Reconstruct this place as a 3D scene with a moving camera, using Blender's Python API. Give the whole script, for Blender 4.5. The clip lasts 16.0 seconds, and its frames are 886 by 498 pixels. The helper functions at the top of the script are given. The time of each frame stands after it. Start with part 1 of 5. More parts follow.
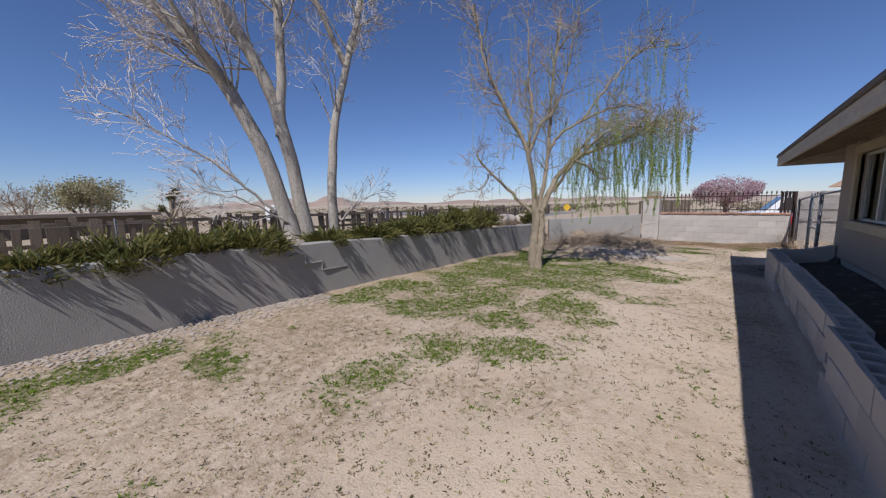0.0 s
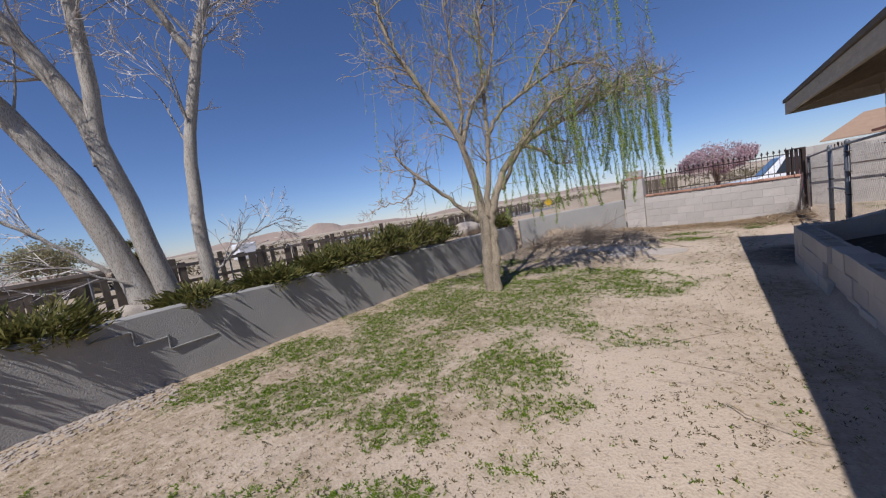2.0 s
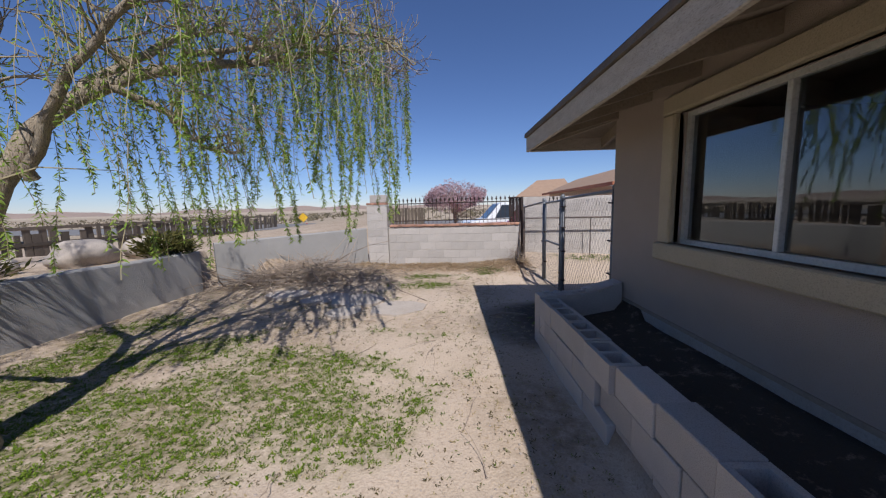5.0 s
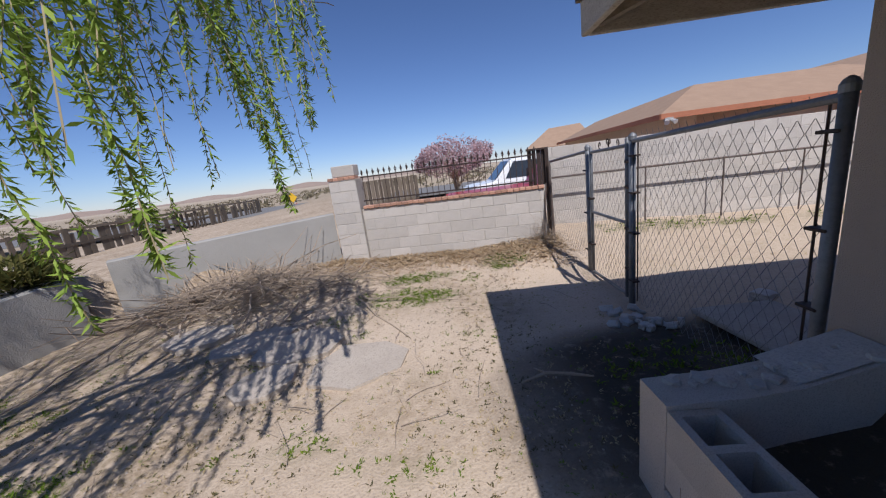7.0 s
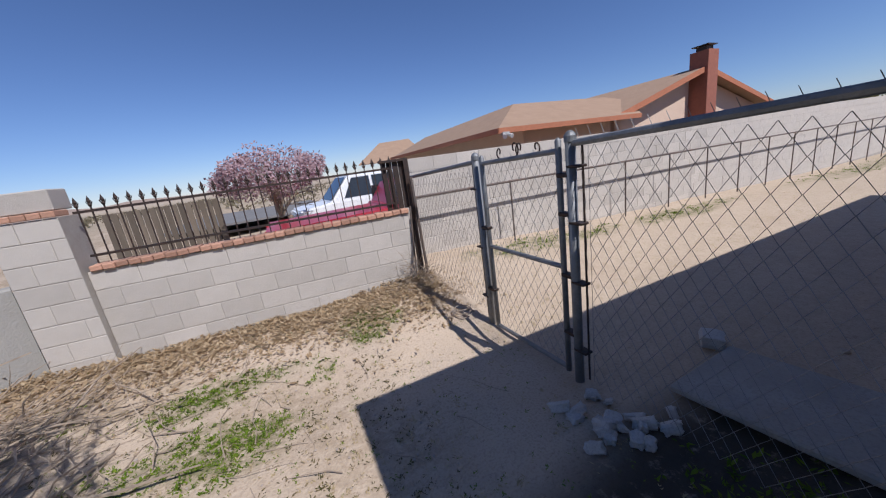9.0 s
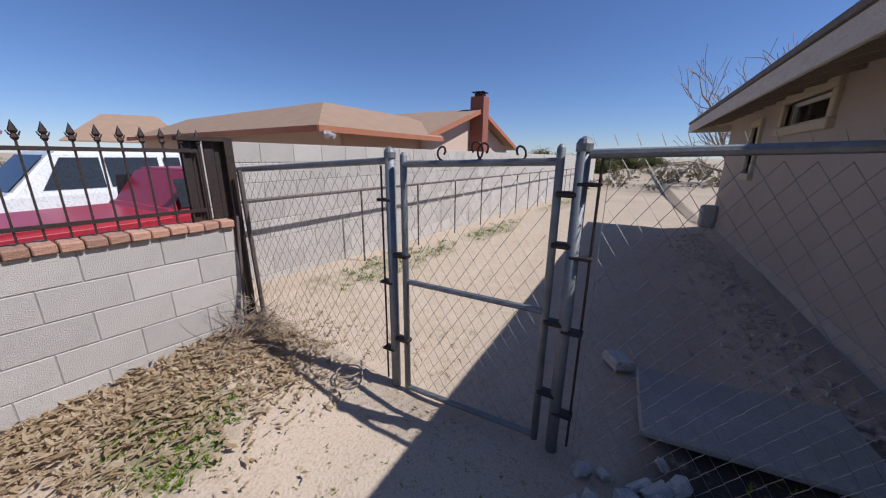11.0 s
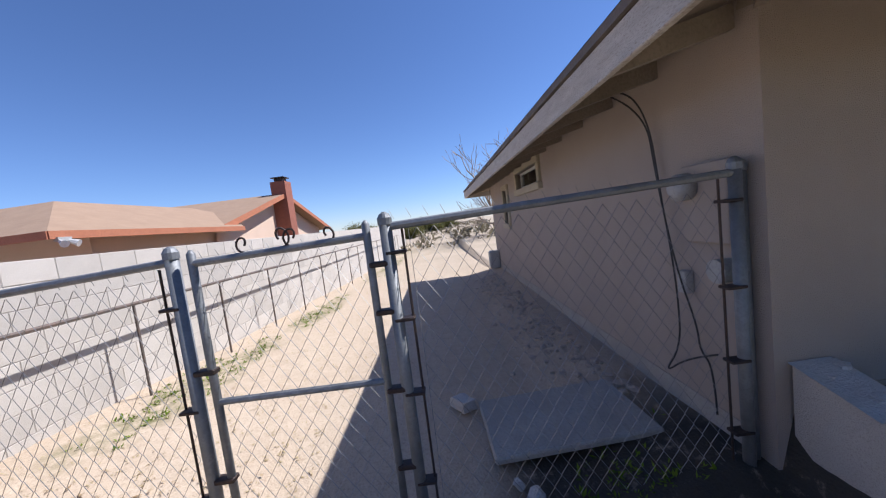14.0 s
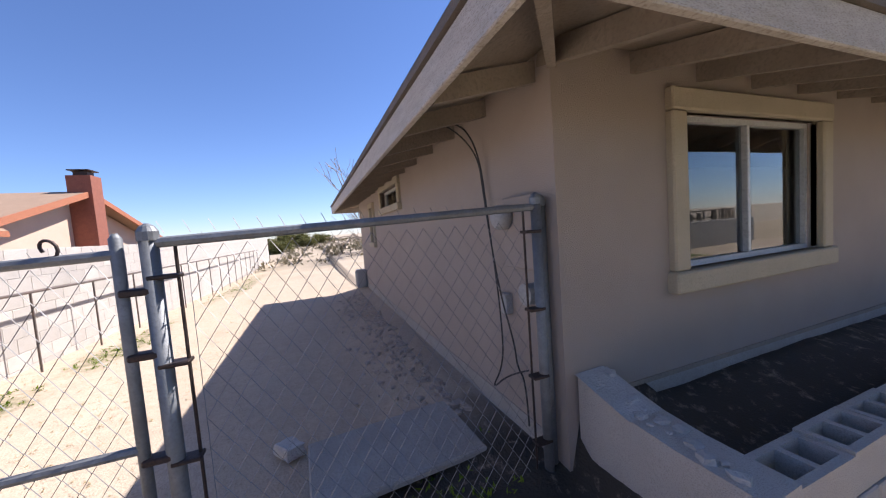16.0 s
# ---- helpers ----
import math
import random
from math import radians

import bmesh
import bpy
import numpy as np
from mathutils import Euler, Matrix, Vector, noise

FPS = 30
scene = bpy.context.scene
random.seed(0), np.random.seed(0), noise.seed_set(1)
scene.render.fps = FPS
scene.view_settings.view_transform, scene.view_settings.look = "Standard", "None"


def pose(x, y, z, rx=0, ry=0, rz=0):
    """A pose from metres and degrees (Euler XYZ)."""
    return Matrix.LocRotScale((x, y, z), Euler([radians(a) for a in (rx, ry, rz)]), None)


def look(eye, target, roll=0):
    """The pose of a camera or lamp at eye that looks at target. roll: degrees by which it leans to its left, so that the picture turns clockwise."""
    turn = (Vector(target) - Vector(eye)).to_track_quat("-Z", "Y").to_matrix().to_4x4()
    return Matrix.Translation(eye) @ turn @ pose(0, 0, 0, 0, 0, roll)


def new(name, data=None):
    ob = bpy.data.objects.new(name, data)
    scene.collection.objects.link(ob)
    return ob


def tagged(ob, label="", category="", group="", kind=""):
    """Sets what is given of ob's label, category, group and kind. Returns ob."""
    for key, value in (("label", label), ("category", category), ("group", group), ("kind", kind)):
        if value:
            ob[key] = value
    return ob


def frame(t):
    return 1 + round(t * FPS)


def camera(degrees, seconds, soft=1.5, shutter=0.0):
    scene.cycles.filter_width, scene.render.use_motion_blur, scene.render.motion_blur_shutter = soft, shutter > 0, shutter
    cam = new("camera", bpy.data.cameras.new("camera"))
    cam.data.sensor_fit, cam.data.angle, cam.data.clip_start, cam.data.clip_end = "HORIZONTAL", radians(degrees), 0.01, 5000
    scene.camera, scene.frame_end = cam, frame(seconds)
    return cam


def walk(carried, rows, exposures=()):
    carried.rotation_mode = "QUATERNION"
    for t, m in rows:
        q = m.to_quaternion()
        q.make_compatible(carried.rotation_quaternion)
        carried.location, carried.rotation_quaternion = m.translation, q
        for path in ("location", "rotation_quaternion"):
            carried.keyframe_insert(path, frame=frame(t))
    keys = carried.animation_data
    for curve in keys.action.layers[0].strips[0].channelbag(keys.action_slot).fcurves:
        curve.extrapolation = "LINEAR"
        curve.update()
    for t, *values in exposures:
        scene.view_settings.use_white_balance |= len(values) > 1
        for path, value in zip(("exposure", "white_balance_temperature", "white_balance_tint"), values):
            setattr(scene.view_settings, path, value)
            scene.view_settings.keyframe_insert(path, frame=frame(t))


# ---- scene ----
cam = camera(105.0, 16.0, 1.2)
PATH = [
    (0.0, 10.352, 9.329, 1.623, 82.28, 1.23, 39.34),
    (0.5, 10.388, 9.935, 1.615, 83.73, 6.65, 44.33),
    (1.0, 10.396, 10.489, 1.655, 92.11, 10.11, 60.39),
    (1.5, 10.306, 11.043, 1.579, 94.91, 11.04, 53.24),
    (2.0, 10.137, 11.669, 1.585, 83.86, 9.23, 37.69),
    (2.5, 10.102, 12.238, 1.584, 79.10, 6.50, 18.08),
    (3.0, 10.179, 12.826, 1.577, 79.40, 6.32, 14.11),
    (3.5, 10.160, 13.388, 1.548, 80.79, 6.88, 17.09),
    (4.0, 10.231, 13.941, 1.532, 82.57, 8.49, 14.13),
    (4.5, 10.182, 14.517, 1.514, 82.08, 4.19, 3.53),
    (4.7, 10.105, 14.705, 1.552, 82.79, 0.87, 0.02),
    (6.8, 10.297, 17.170, 1.600, 79.91, 13.39, 11.96),
    (7.0, 10.344, 17.407, 1.609, 76.67, 7.25, 1.57),
    (7.5, 10.439, 17.861, 1.588, 77.25, 5.98, -19.11),
    (8.0, 10.439, 18.349, 1.573, 76.43, 5.41, -15.11),
    (8.5, 10.403, 18.767, 1.609, 77.81, 6.74, -23.08),
    (9.0, 10.429, 19.243, 1.638, 75.48, 7.82, -26.12),
    (9.2, 10.411, 19.414, 1.632, 74.80, 5.35, -28.83),
    (11.3, 10.348, 20.633, 1.619, 76.33, 1.42, -66.83),
    (11.5, 10.343, 20.610, 1.620, 77.77, 3.48, -72.11),
    (12.0, 10.352, 20.546, 1.618, 76.83, 7.95, -96.64),
    (12.5, 10.328, 20.536, 1.622, 80.53, 8.85, -99.17),
    (13.0, 10.324, 20.538, 1.623, 83.65, 8.40, -95.03),
    (13.5, 10.330, 20.551, 1.625, 84.89, 7.26, -92.45),
    (14.0, 10.322, 20.549, 1.629, 85.26, 7.11, -90.79),
    (14.5, 10.304, 20.553, 1.626, 84.39, 6.16, -95.25),
    (15.0, 10.332, 20.503, 1.629, 84.20, 2.63, -110.18),
    (15.5, 10.385, 20.348, 1.624, 87.60, 2.34, -106.91),
    (16.0, 10.420, 20.224, 1.615, 86.24, 4.22, -110.99),
]
walk(cam, [(r[0], pose(*r[1:])) for r in PATH],
     [(0.0, 0.14, 5900, 14), (4.0, 0.2, 5900, 14), (9.0, 0.24, 5850, 14), (11.5, 0.25, 5800, 13), (12.5, 0.6, 5800, 13), (14.5, 0.88, 5800, 13), (15.0, 1.02, 6000, 14), (16.0, 1.15, 6100, 16)])

# ---- world, sun, exposure ----
SUN = Vector((0.57, -1.87, 2.45)).normalized()
world = bpy.data.worlds.new("world")
scene.world = world
world.use_nodes = True
wn = world.node_tree.nodes
sky = wn.new("ShaderNodeTexSky")
sky.sky_type = "NISHITA"
sky.sun_disc = False
sky.sun_elevation = math.asin(SUN.z)
sky.sun_rotation = math.atan2(SUN.x, SUN.y)
sky.altitude = 900
sky.air_density = 1.0
sky.dust_density = 0.0
sky.ozone_density = 5.0
wn["Background"].inputs[1].default_value = 0.068
deep = wn.new("ShaderNodeMixRGB")
deep.blend_type = "MULTIPLY"
deep.inputs[0].default_value = 1.0
deep.inputs[2].default_value = (1.0, 1.0, 1.13, 1)
world.node_tree.links.new(sky.outputs[0], deep.inputs[1])
world.node_tree.links.new(deep.outputs[0], wn["Background"].inputs[0])
sun = new("sun", bpy.data.lights.new("sun", "SUN"))
sun.data.energy = 4.1
sun.data.angle = radians(0.53)
sun.data.color = (1.0, 0.95, 0.87)
sun.matrix_world = look(SUN * 50, (0, 0, 0))


# ---- materials ----
def material(name, base, second=None, scale=8.0, fine=90.0, rough=0.85, metal=0.0, bump=0.25, third=None, contrast=0.5, piece=0.0, stretch=None):
    """A surface with colour varying at two scales, a fine relief, and, for loose pieces, a shade of its own for each."""
    m = bpy.data.materials.new(name)
    m.use_nodes = True
    nt = m.node_tree
    N, L = nt.nodes, nt.links
    p = N["Principled BSDF"]
    p.inputs["Roughness"].default_value = rough
    p.inputs["Metallic"].default_value = metal
    co = N.new("ShaderNodeTexCoord")
    src = co.outputs["Object"]
    if stretch:
        mp = N.new("ShaderNodeMapping")
        mp.inputs["Scale"].default_value = stretch
        L.new(src, mp.inputs[0])
        src = mp.outputs[0]
    n1 = N.new("ShaderNodeTexNoise")
    n1.inputs["Scale"].default_value = scale
    n1.inputs["Detail"].default_value = 6
    n1.inputs["Roughness"].default_value = 0.65
    n2 = N.new("ShaderNodeTexNoise")
    n2.inputs["Scale"].default_value = fine
    n2.inputs["Detail"].default_value = 4
    L.new(src, n1.inputs[0])
    L.new(src, n2.inputs[0])
    r1 = N.new("ShaderNodeValToRGB")
    r1.color_ramp.elements[0].position = 0.5 - contrast * 0.4
    r1.color_ramp.elements[1].position = 0.5 + contrast * 0.4
    second = second or tuple(c * 0.8 for c in base)
    r1.color_ramp.elements[0].color = (*base, 1)
    r1.color_ramp.elements[1].color = (*second, 1)
    L.new(n1.outputs[0], r1.inputs[0])
    mix = N.new("ShaderNodeMixRGB")
    mix.blend_type = "MIX"
    third = third or tuple(c * 0.7 for c in base)
    mix.inputs[2].default_value = (*third, 1)
    r2 = N.new("ShaderNodeValToRGB")
    r2.color_ramp.elements[0].position = 0.48
    r2.color_ramp.elements[1].position = 0.75
    L.new(n2.outputs[0], r2.inputs[0])
    L.new(r2.outputs[0], mix.inputs[0])
    L.new(r1.outputs[0], mix.inputs[1])
    col = mix.outputs[0]
    if piece:
        oi = N.new("ShaderNodeObjectInfo")
        hsv = N.new("ShaderNodeHueSaturation")
        mr = N.new("ShaderNodeMapRange")
        mr.inputs[3].default_value = 1 - piece
        mr.inputs[4].default_value = 1 + piece
        L.new(oi.outputs["Random"], mr.inputs[0])
        L.new(mr.outputs[0], hsv.inputs["Value"])
        L.new(col, hsv.inputs["Color"])
        col = hsv.outputs[0]
    L.new(col, p.inputs["Base Color"])
    if bump:
        b = N.new("ShaderNodeBump")
        b.inputs["Strength"].default_value = bump
        b.inputs["Distance"].default_value = 0.02
        add = N.new("ShaderNodeMath")
        add.operation = "ADD"
        L.new(n1.outputs[0], add.inputs[0])
        L.new(n2.outputs[0], add.inputs[1])
        L.new(add.outputs[0], b.inputs["Height"])
        L.new(b.outputs[0], p.inputs["Normal"])
    return m


def leafy(name, a, b, rough=0.6):
    """Leaves: two greens, one shade for each leaf, with light passing through."""
    m = bpy.data.materials.new(name)
    m.use_nodes = True
    N, L = m.node_tree.nodes, m.node_tree.links
    p = N["Principled BSDF"]
    p.inputs["Roughness"].default_value = rough
    p.inputs["Specular IOR Level"].default_value = 0.15
    g = N.new("ShaderNodeNewGeometry")
    r = N.new("ShaderNodeValToRGB")
    r.color_ramp.elements[0].color = (*a, 1)
    r.color_ramp.elements[1].color = (*b, 1)
    L.new(g.outputs["Random Per Island"], r.inputs[0])
    L.new(r.outputs[0], p.inputs["Base Color"])
    t = N.new("ShaderNodeBsdfTranslucent")
    L.new(r.outputs[0], t.inputs[0])
    mx = N.new("ShaderNodeMixShader")
    mx.inputs[0].default_value = 0.3
    L.new(p.outputs[0], mx.inputs[1])
    L.new(t.outputs[0], mx.inputs[2])
    L.new(mx.outputs[0], N["Material Output"].inputs[0])
    return m


def ground_material():
    """Pale desert sand with grit, damp brown soil darkened further for the house's shade, and greener soil where the
    weeds grow.
    """
    m = material("desert_sand", (0.56, 0.45, 0.335), (0.49, 0.38, 0.275), 1.1, 60, 0.95, 0, 0.45, (0.42, 0.32, 0.23), 0.7)
    N, L = m.node_tree.nodes, m.node_tree.links
    p = N["Principled BSDF"]
    old = p.inputs["Base Color"].links[0].from_socket
    co = N.new("ShaderNodeTexCoord")
    # scattered dark grit
    v = N.new("ShaderNodeTexNoise")
    v.inputs["Scale"].default_value = 26
    v.inputs["Detail"].default_value = 5
    v.inputs["Roughness"].default_value = 0.8
    L.new(co.outputs["Object"], v.inputs[0])
    r = N.new("ShaderNodeValToRGB")
    r.color_ramp.elements[0].position = 0.57
    r.color_ramp.elements[1].position = 0.68
    L.new(v.outputs[0], r.inputs[0])
    mul = N.new("ShaderNodeMath")
    mul.operation = "MULTIPLY"
    mul.inputs[1].default_value = 0.8
    L.new(r.outputs[0], mul.inputs[0])
    grit = N.new("ShaderNodeMixRGB")
    grit.inputs[2].default_value = (0.27, 0.20, 0.14, 1)
    L.new(mul.outputs[0], grit.inputs[0])
    L.new(old, grit.inputs[1])
    last = grit.outputs[0]
    # soil: dark damp earth, its colour also deepened to carry the eave shade
    for attr, colour, amount in (("dry", (0.23, 0.165, 0.095), 0.9), ("weeds", (0.12, 0.12, 0.035), 0.9), ("soil", (0.035, 0.028, 0.02), 0.95), ("scrub", (0.31, 0.255, 0.17), 0.8)):
        a = N.new("ShaderNodeAttribute")
        a.attribute_name = attr
        br = N.new("ShaderNodeTexNoise")
        br.inputs["Scale"].default_value = 0.25 if attr == "scrub" else 9
        br.inputs["Detail"].default_value = 6
        br.inputs["Roughness"].default_value = 0.75
        L.new(co.outputs["Object"], br.inputs[0])
        rr = N.new("ShaderNodeMapRange")
        rr.inputs[1].default_value = 0.12 if attr == "soil" else 0.35
        rr.inputs[2].default_value = 0.45 if attr == "soil" else 0.62
        L.new(br.outputs[0], rr.inputs[0])
        k = N.new("ShaderNodeMath")
        k.operation = "MULTIPLY"
        L.new(a.outputs["Fac"], k.inputs[0])
        L.new(rr.outputs[0], k.inputs[1])
        k2 = N.new("ShaderNodeMath")
        k2.operation = "MULTIPLY"
        k2.inputs[1].default_value = amount
        L.new(k.outputs[0], k2.inputs[0])
        mx = N.new("ShaderNodeMixRGB")
        mx.inputs[2].default_value = (*colour, 1)
        L.new(k2.outputs[0], mx.inputs[0])
        L.new(last, mx.inputs[1])
        last = mx.outputs[0]
    L.new(last, p.inputs["Base Color"])
    return m


def glass_material():
    m = bpy.data.materials.new("window_glass")
    m.use_nodes = True
    p = m.node_tree.nodes["Principled BSDF"]
    p.inputs["Base Color"].default_value = (0.55, 0.6, 0.6, 1)
    p.inputs["Roughness"].default_value = 0.01
    p.inputs["IOR"].default_value = 1.75
    p.inputs["Transmission Weight"].default_value = 1.0
    return m


M_SAND = ground_material()
M_STUCCO = material("tan_stucco", (0.41, 0.345, 0.295), (0.36, 0.30, 0.255), 1.6, 160, 0.95, 0, 0.55, (0.40, 0.325, 0.25), 0.6)
M_TRIM = material("cream_stucco_trim", (0.50, 0.43, 0.31), (0.44, 0.375, 0.265), 3, 140, 0.9, 0, 0.35)
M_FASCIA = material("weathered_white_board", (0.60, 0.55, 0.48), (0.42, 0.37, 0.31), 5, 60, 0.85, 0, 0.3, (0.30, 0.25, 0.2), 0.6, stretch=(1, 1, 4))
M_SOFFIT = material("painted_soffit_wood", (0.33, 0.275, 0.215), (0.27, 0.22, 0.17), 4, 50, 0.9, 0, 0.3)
M_SHINGLE = material("grey_brown_shingle", (0.20, 0.165, 0.135), (0.14, 0.115, 0.095), 5, 90, 0.95, 0, 0.5)
M_WALLGREY = material("grey_cement_plaster", (0.36, 0.34, 0.31), (0.27, 0.255, 0.23), 1.4, 60, 0.95, 0, 0.4, (0.31, 0.295, 0.27), 0.8)
M_BLOCK = material("concrete_block", (0.55, 0.50, 0.445), (0.48, 0.435, 0.385), 5, 170, 0.95, 0, 0.45, (0.37, 0.33, 0.28), 0.6, 0.10)
M_MORTAR = material("mortar", (0.42, 0.385, 0.34), (0.36, 0.32, 0.28), 8, 150, 0.95, 0, 0.4)
M_BRICK = material("red_cap_brick", (0.40, 0.205, 0.135), (0.48, 0.29, 0.20), 6, 90, 0.9, 0, 0.4, None, 0.6, 0.25)
M_GALV = material("galvanised_steel", (0.29, 0.295, 0.30), (0.19, 0.195, 0.20), 9, 80, 0.62, 0.65, 0.1)
M_WIRE = material("galvanised_wire", (0.34, 0.335, 0.33), (0.22, 0.20, 0.18), 12, 60, 0.5, 0.7, 0.0)
M_IRON = material("dark_wrought_iron", (0.05, 0.042, 0.04), (0.09, 0.055, 0.04), 14, 80, 0.6, 0.6, 0.1)
M_RAIL = material("rusty_wire_rail", (0.13, 0.115, 0.105), (0.19, 0.13, 0.10), 9, 60, 0.7, 0.4, 0.1)
M_WOOD = material("weathered_grey_wood", (0.17, 0.135, 0.10), (0.10, 0.08, 0.06), 4, 60, 0.95, 0, 0.4, None, 0.6, 0.3, (1, 1, 0.2))
M_BARK = material("pale_cottonwood_bark", (0.55, 0.50, 0.43), (0.33, 0.28, 0.22), 5, 40, 0.95, 0, 0.7, (0.13, 0.11, 0.09), 0.6, stretch=(3, 3, 0.6))
M_BARKW = material("willow_bark", (0.44, 0.36, 0.25), (0.28, 0.22, 0.15), 7, 50, 0.95, 0, 0.8, (0.10, 0.075, 0.055), 0.6, stretch=(3, 3, 0.6))
M_TWIG = material("pale_twig", (0.66, 0.60, 0.54), (0.52, 0.44, 0.38), 3, 30, 0.8, 0, 0.0)
M_TWIGW = material("willow_twig", (0.35, 0.30, 0.16), (0.27, 0.20, 0.12), 3, 30, 0.8, 0, 0.0)
M_DEAD = material("dead_branch", (0.42, 0.335, 0.25), (0.27, 0.205, 0.15), 4, 40, 0.9, 0, 0.2)
M_WILLOW = leafy("willow_leaf", (0.17, 0.26, 0.035), (0.33, 0.42, 0.08))
M_JUNIPER = leafy("juniper_spray", (0.06, 0.075, 0.02), (0.19, 0.165, 0.05))
M_BLOSSOM = leafy("plum_blossom", (0.22, 0.13, 0.13), (0.55, 0.40, 0.42))
M_WEED = leafy("green_weed", (0.07, 0.13, 0.008), (0.19, 0.25, 0.025))
M_HAZE = leafy("spring_haze_leaf", (0.27, 0.25, 0.14), (0.36, 0.33, 0.20))
M_SCRUB = leafy("desert_scrub", (0.14, 0.12, 0.075), (0.24, 0.20, 0.13))
M_GREYTWIG = leafy("grey_twig_haze", (0.15, 0.125, 0.11), (0.25, 0.215, 0.19))
M_SPROUT = leafy("dull_sprout", (0.075, 0.07, 0.025), (0.15, 0.12, 0.05))
M_STRAW = leafy("dry_grass", (0.36, 0.28, 0.15), (0.50, 0.41, 0.25))
M_LITTER = leafy("dry_fallen_leaf", (0.32, 0.22, 0.12), (0.52, 0.40, 0.26))
M_PEBBLE = material("pebble", (0.46, 0.39, 0.32), (0.33, 0.27, 0.22), 3, 60, 0.9, 0, 0.2)
M_STONE = material("broken_concrete", (0.56, 0.53, 0.49), (0.44, 0.41, 0.38), 6, 90, 0.95, 0, 0.5)
M_SLAB = material("old_concrete_slab", (0.42, 0.39, 0.35), (0.33, 0.30, 0.26), 3, 70, 0.95, 0, 0.4)
M_FLAG = material("flagstone", (0.48, 0.41, 0.335), (0.41, 0.345, 0.28), 3, 60, 0.95, 0, 0.4)
M_GLASS = glass_material()
M_ALU = material("white_aluminium", (0.62, 0.62, 0.60), (0.52, 0.52, 0.50), 5, 50, 0.45, 0.2, 0.0)
# the dimness of the unlit room, put into its colour
M_DARK = material("unlit_room_tone", (0.20, 0.18, 0.16), (0.16, 0.14, 0.12), 2, 30, 0.9)
M_TANROOF = material("tan_shingle", (0.37, 0.25, 0.165), (0.29, 0.19, 0.125), 3, 30, 0.95, 0, 0.4, (0.30, 0.19, 0.12), 0.6)
M_ORANGE = material("orange_fascia", (0.45, 0.17, 0.085), (0.38, 0.14, 0.07), 3, 40, 0.8)
M_PINK = material("peach_stucco", (0.66, 0.49, 0.37), (0.60, 0.44, 0.33), 2, 80, 0.95)
M_CHIM = material("chimney_brick", (0.33, 0.12, 0.075), (0.25, 0.09, 0.06), 8, 40, 0.9)
M_HILL = material("far_hill", (0.36, 0.27, 0.21), (0.28, 0.21, 0.165), 0.02, 0.3, 1.0, 0, 0.0)
M_GREY = material("grey_plastic", (0.40, 0.39, 0.37), (0.35, 0.34, 0.32), 4, 60, 0.6, 0, 0.05)
M_BLACK = material("black_cable", (0.03, 0.03, 0.03), (0.05, 0.045, 0.04), 9, 50, 0.6, 0, 0.0)
M_WHITECAR = material("white_car_paint", (0.80, 0.80, 0.80), (0.76, 0.76, 0.76), 2, 30, 0.25, 0, 0.0)
M_REDCAR = material("red_car_paint", (0.42, 0.035, 0.05), (0.36, 0.03, 0.045), 2, 30, 0.3, 0, 0.0)
M_CARGLASS = material("dark_car_glass", (0.03, 0.035, 0.04), (0.04, 0.045, 0.05), 2, 30, 0.08, 0, 0.0)
M_TYRE = material("tyre_rubber", (0.03, 0.03, 0.03), (0.04, 0.04, 0.04), 9, 60, 0.8)
M_YELLOW = material("yellow_sign", (0.75, 0.45, 0.02), (0.70, 0.40, 0.02), 2, 30, 0.5, 0, 0.0)
M_RED = material("red_sign", (0.55, 0.03, 0.03), (0.5, 0.03, 0.03), 2, 30, 0.5, 0, 0.0)
M_ROAD = material("pale_asphalt", (0.20, 0.19, 0.18), (0.16, 0.155, 0.15), 1, 40, 0.95)


# ---- building helpers ----
def mesh_of(bm, name):
    me = bpy.data.meshes.new(name)
    bm.to_mesh(me)
    bm.free()
    return me


def part(name, bm, mat, parent=None, label="", smooth=False):
    me = mesh_of(bm, name) if isinstance(bm, bmesh.types.BMesh) else bm
    if mat and not me.materials:
        me.materials.append(mat)
    if smooth:
        me.polygons.foreach_set("use_smooth", [True] * len(me.polygons))
    ob = new(name, me)
    if parent:
        ob.parent = parent
    if label:
        ob["label"] = label
    return ob


def thing(name, label, category, at=(0, 0, 0), group="", kind=""):
    ob = new(name)
    ob.location = at
    ob.empty_display_size = 0.1
    return tagged(ob, label, category, group, kind)


def box(bm, a, b, bevel=0.0):
    """A box between two corners, added to bm."""
    c = [(a[i] + b[i]) / 2 for i in range(3)]
    s = [abs(b[i] - a[i]) for i in range(3)]
    made = bmesh.ops.create_cube(bm, size=1, matrix=Matrix.LocRotScale(c, None, s))
    if bevel:
        edges = list({e for v in made["verts"] for e in v.link_edges})
        bmesh.ops.bevel(bm, geom=edges, offset=bevel, segments=1, affect="EDGES")
    return bm


def boxes(*pairs, bevel=0.0):
    bm = bmesh.new()
    for a, b in pairs:
        box(bm, a, b, bevel)
    return bm


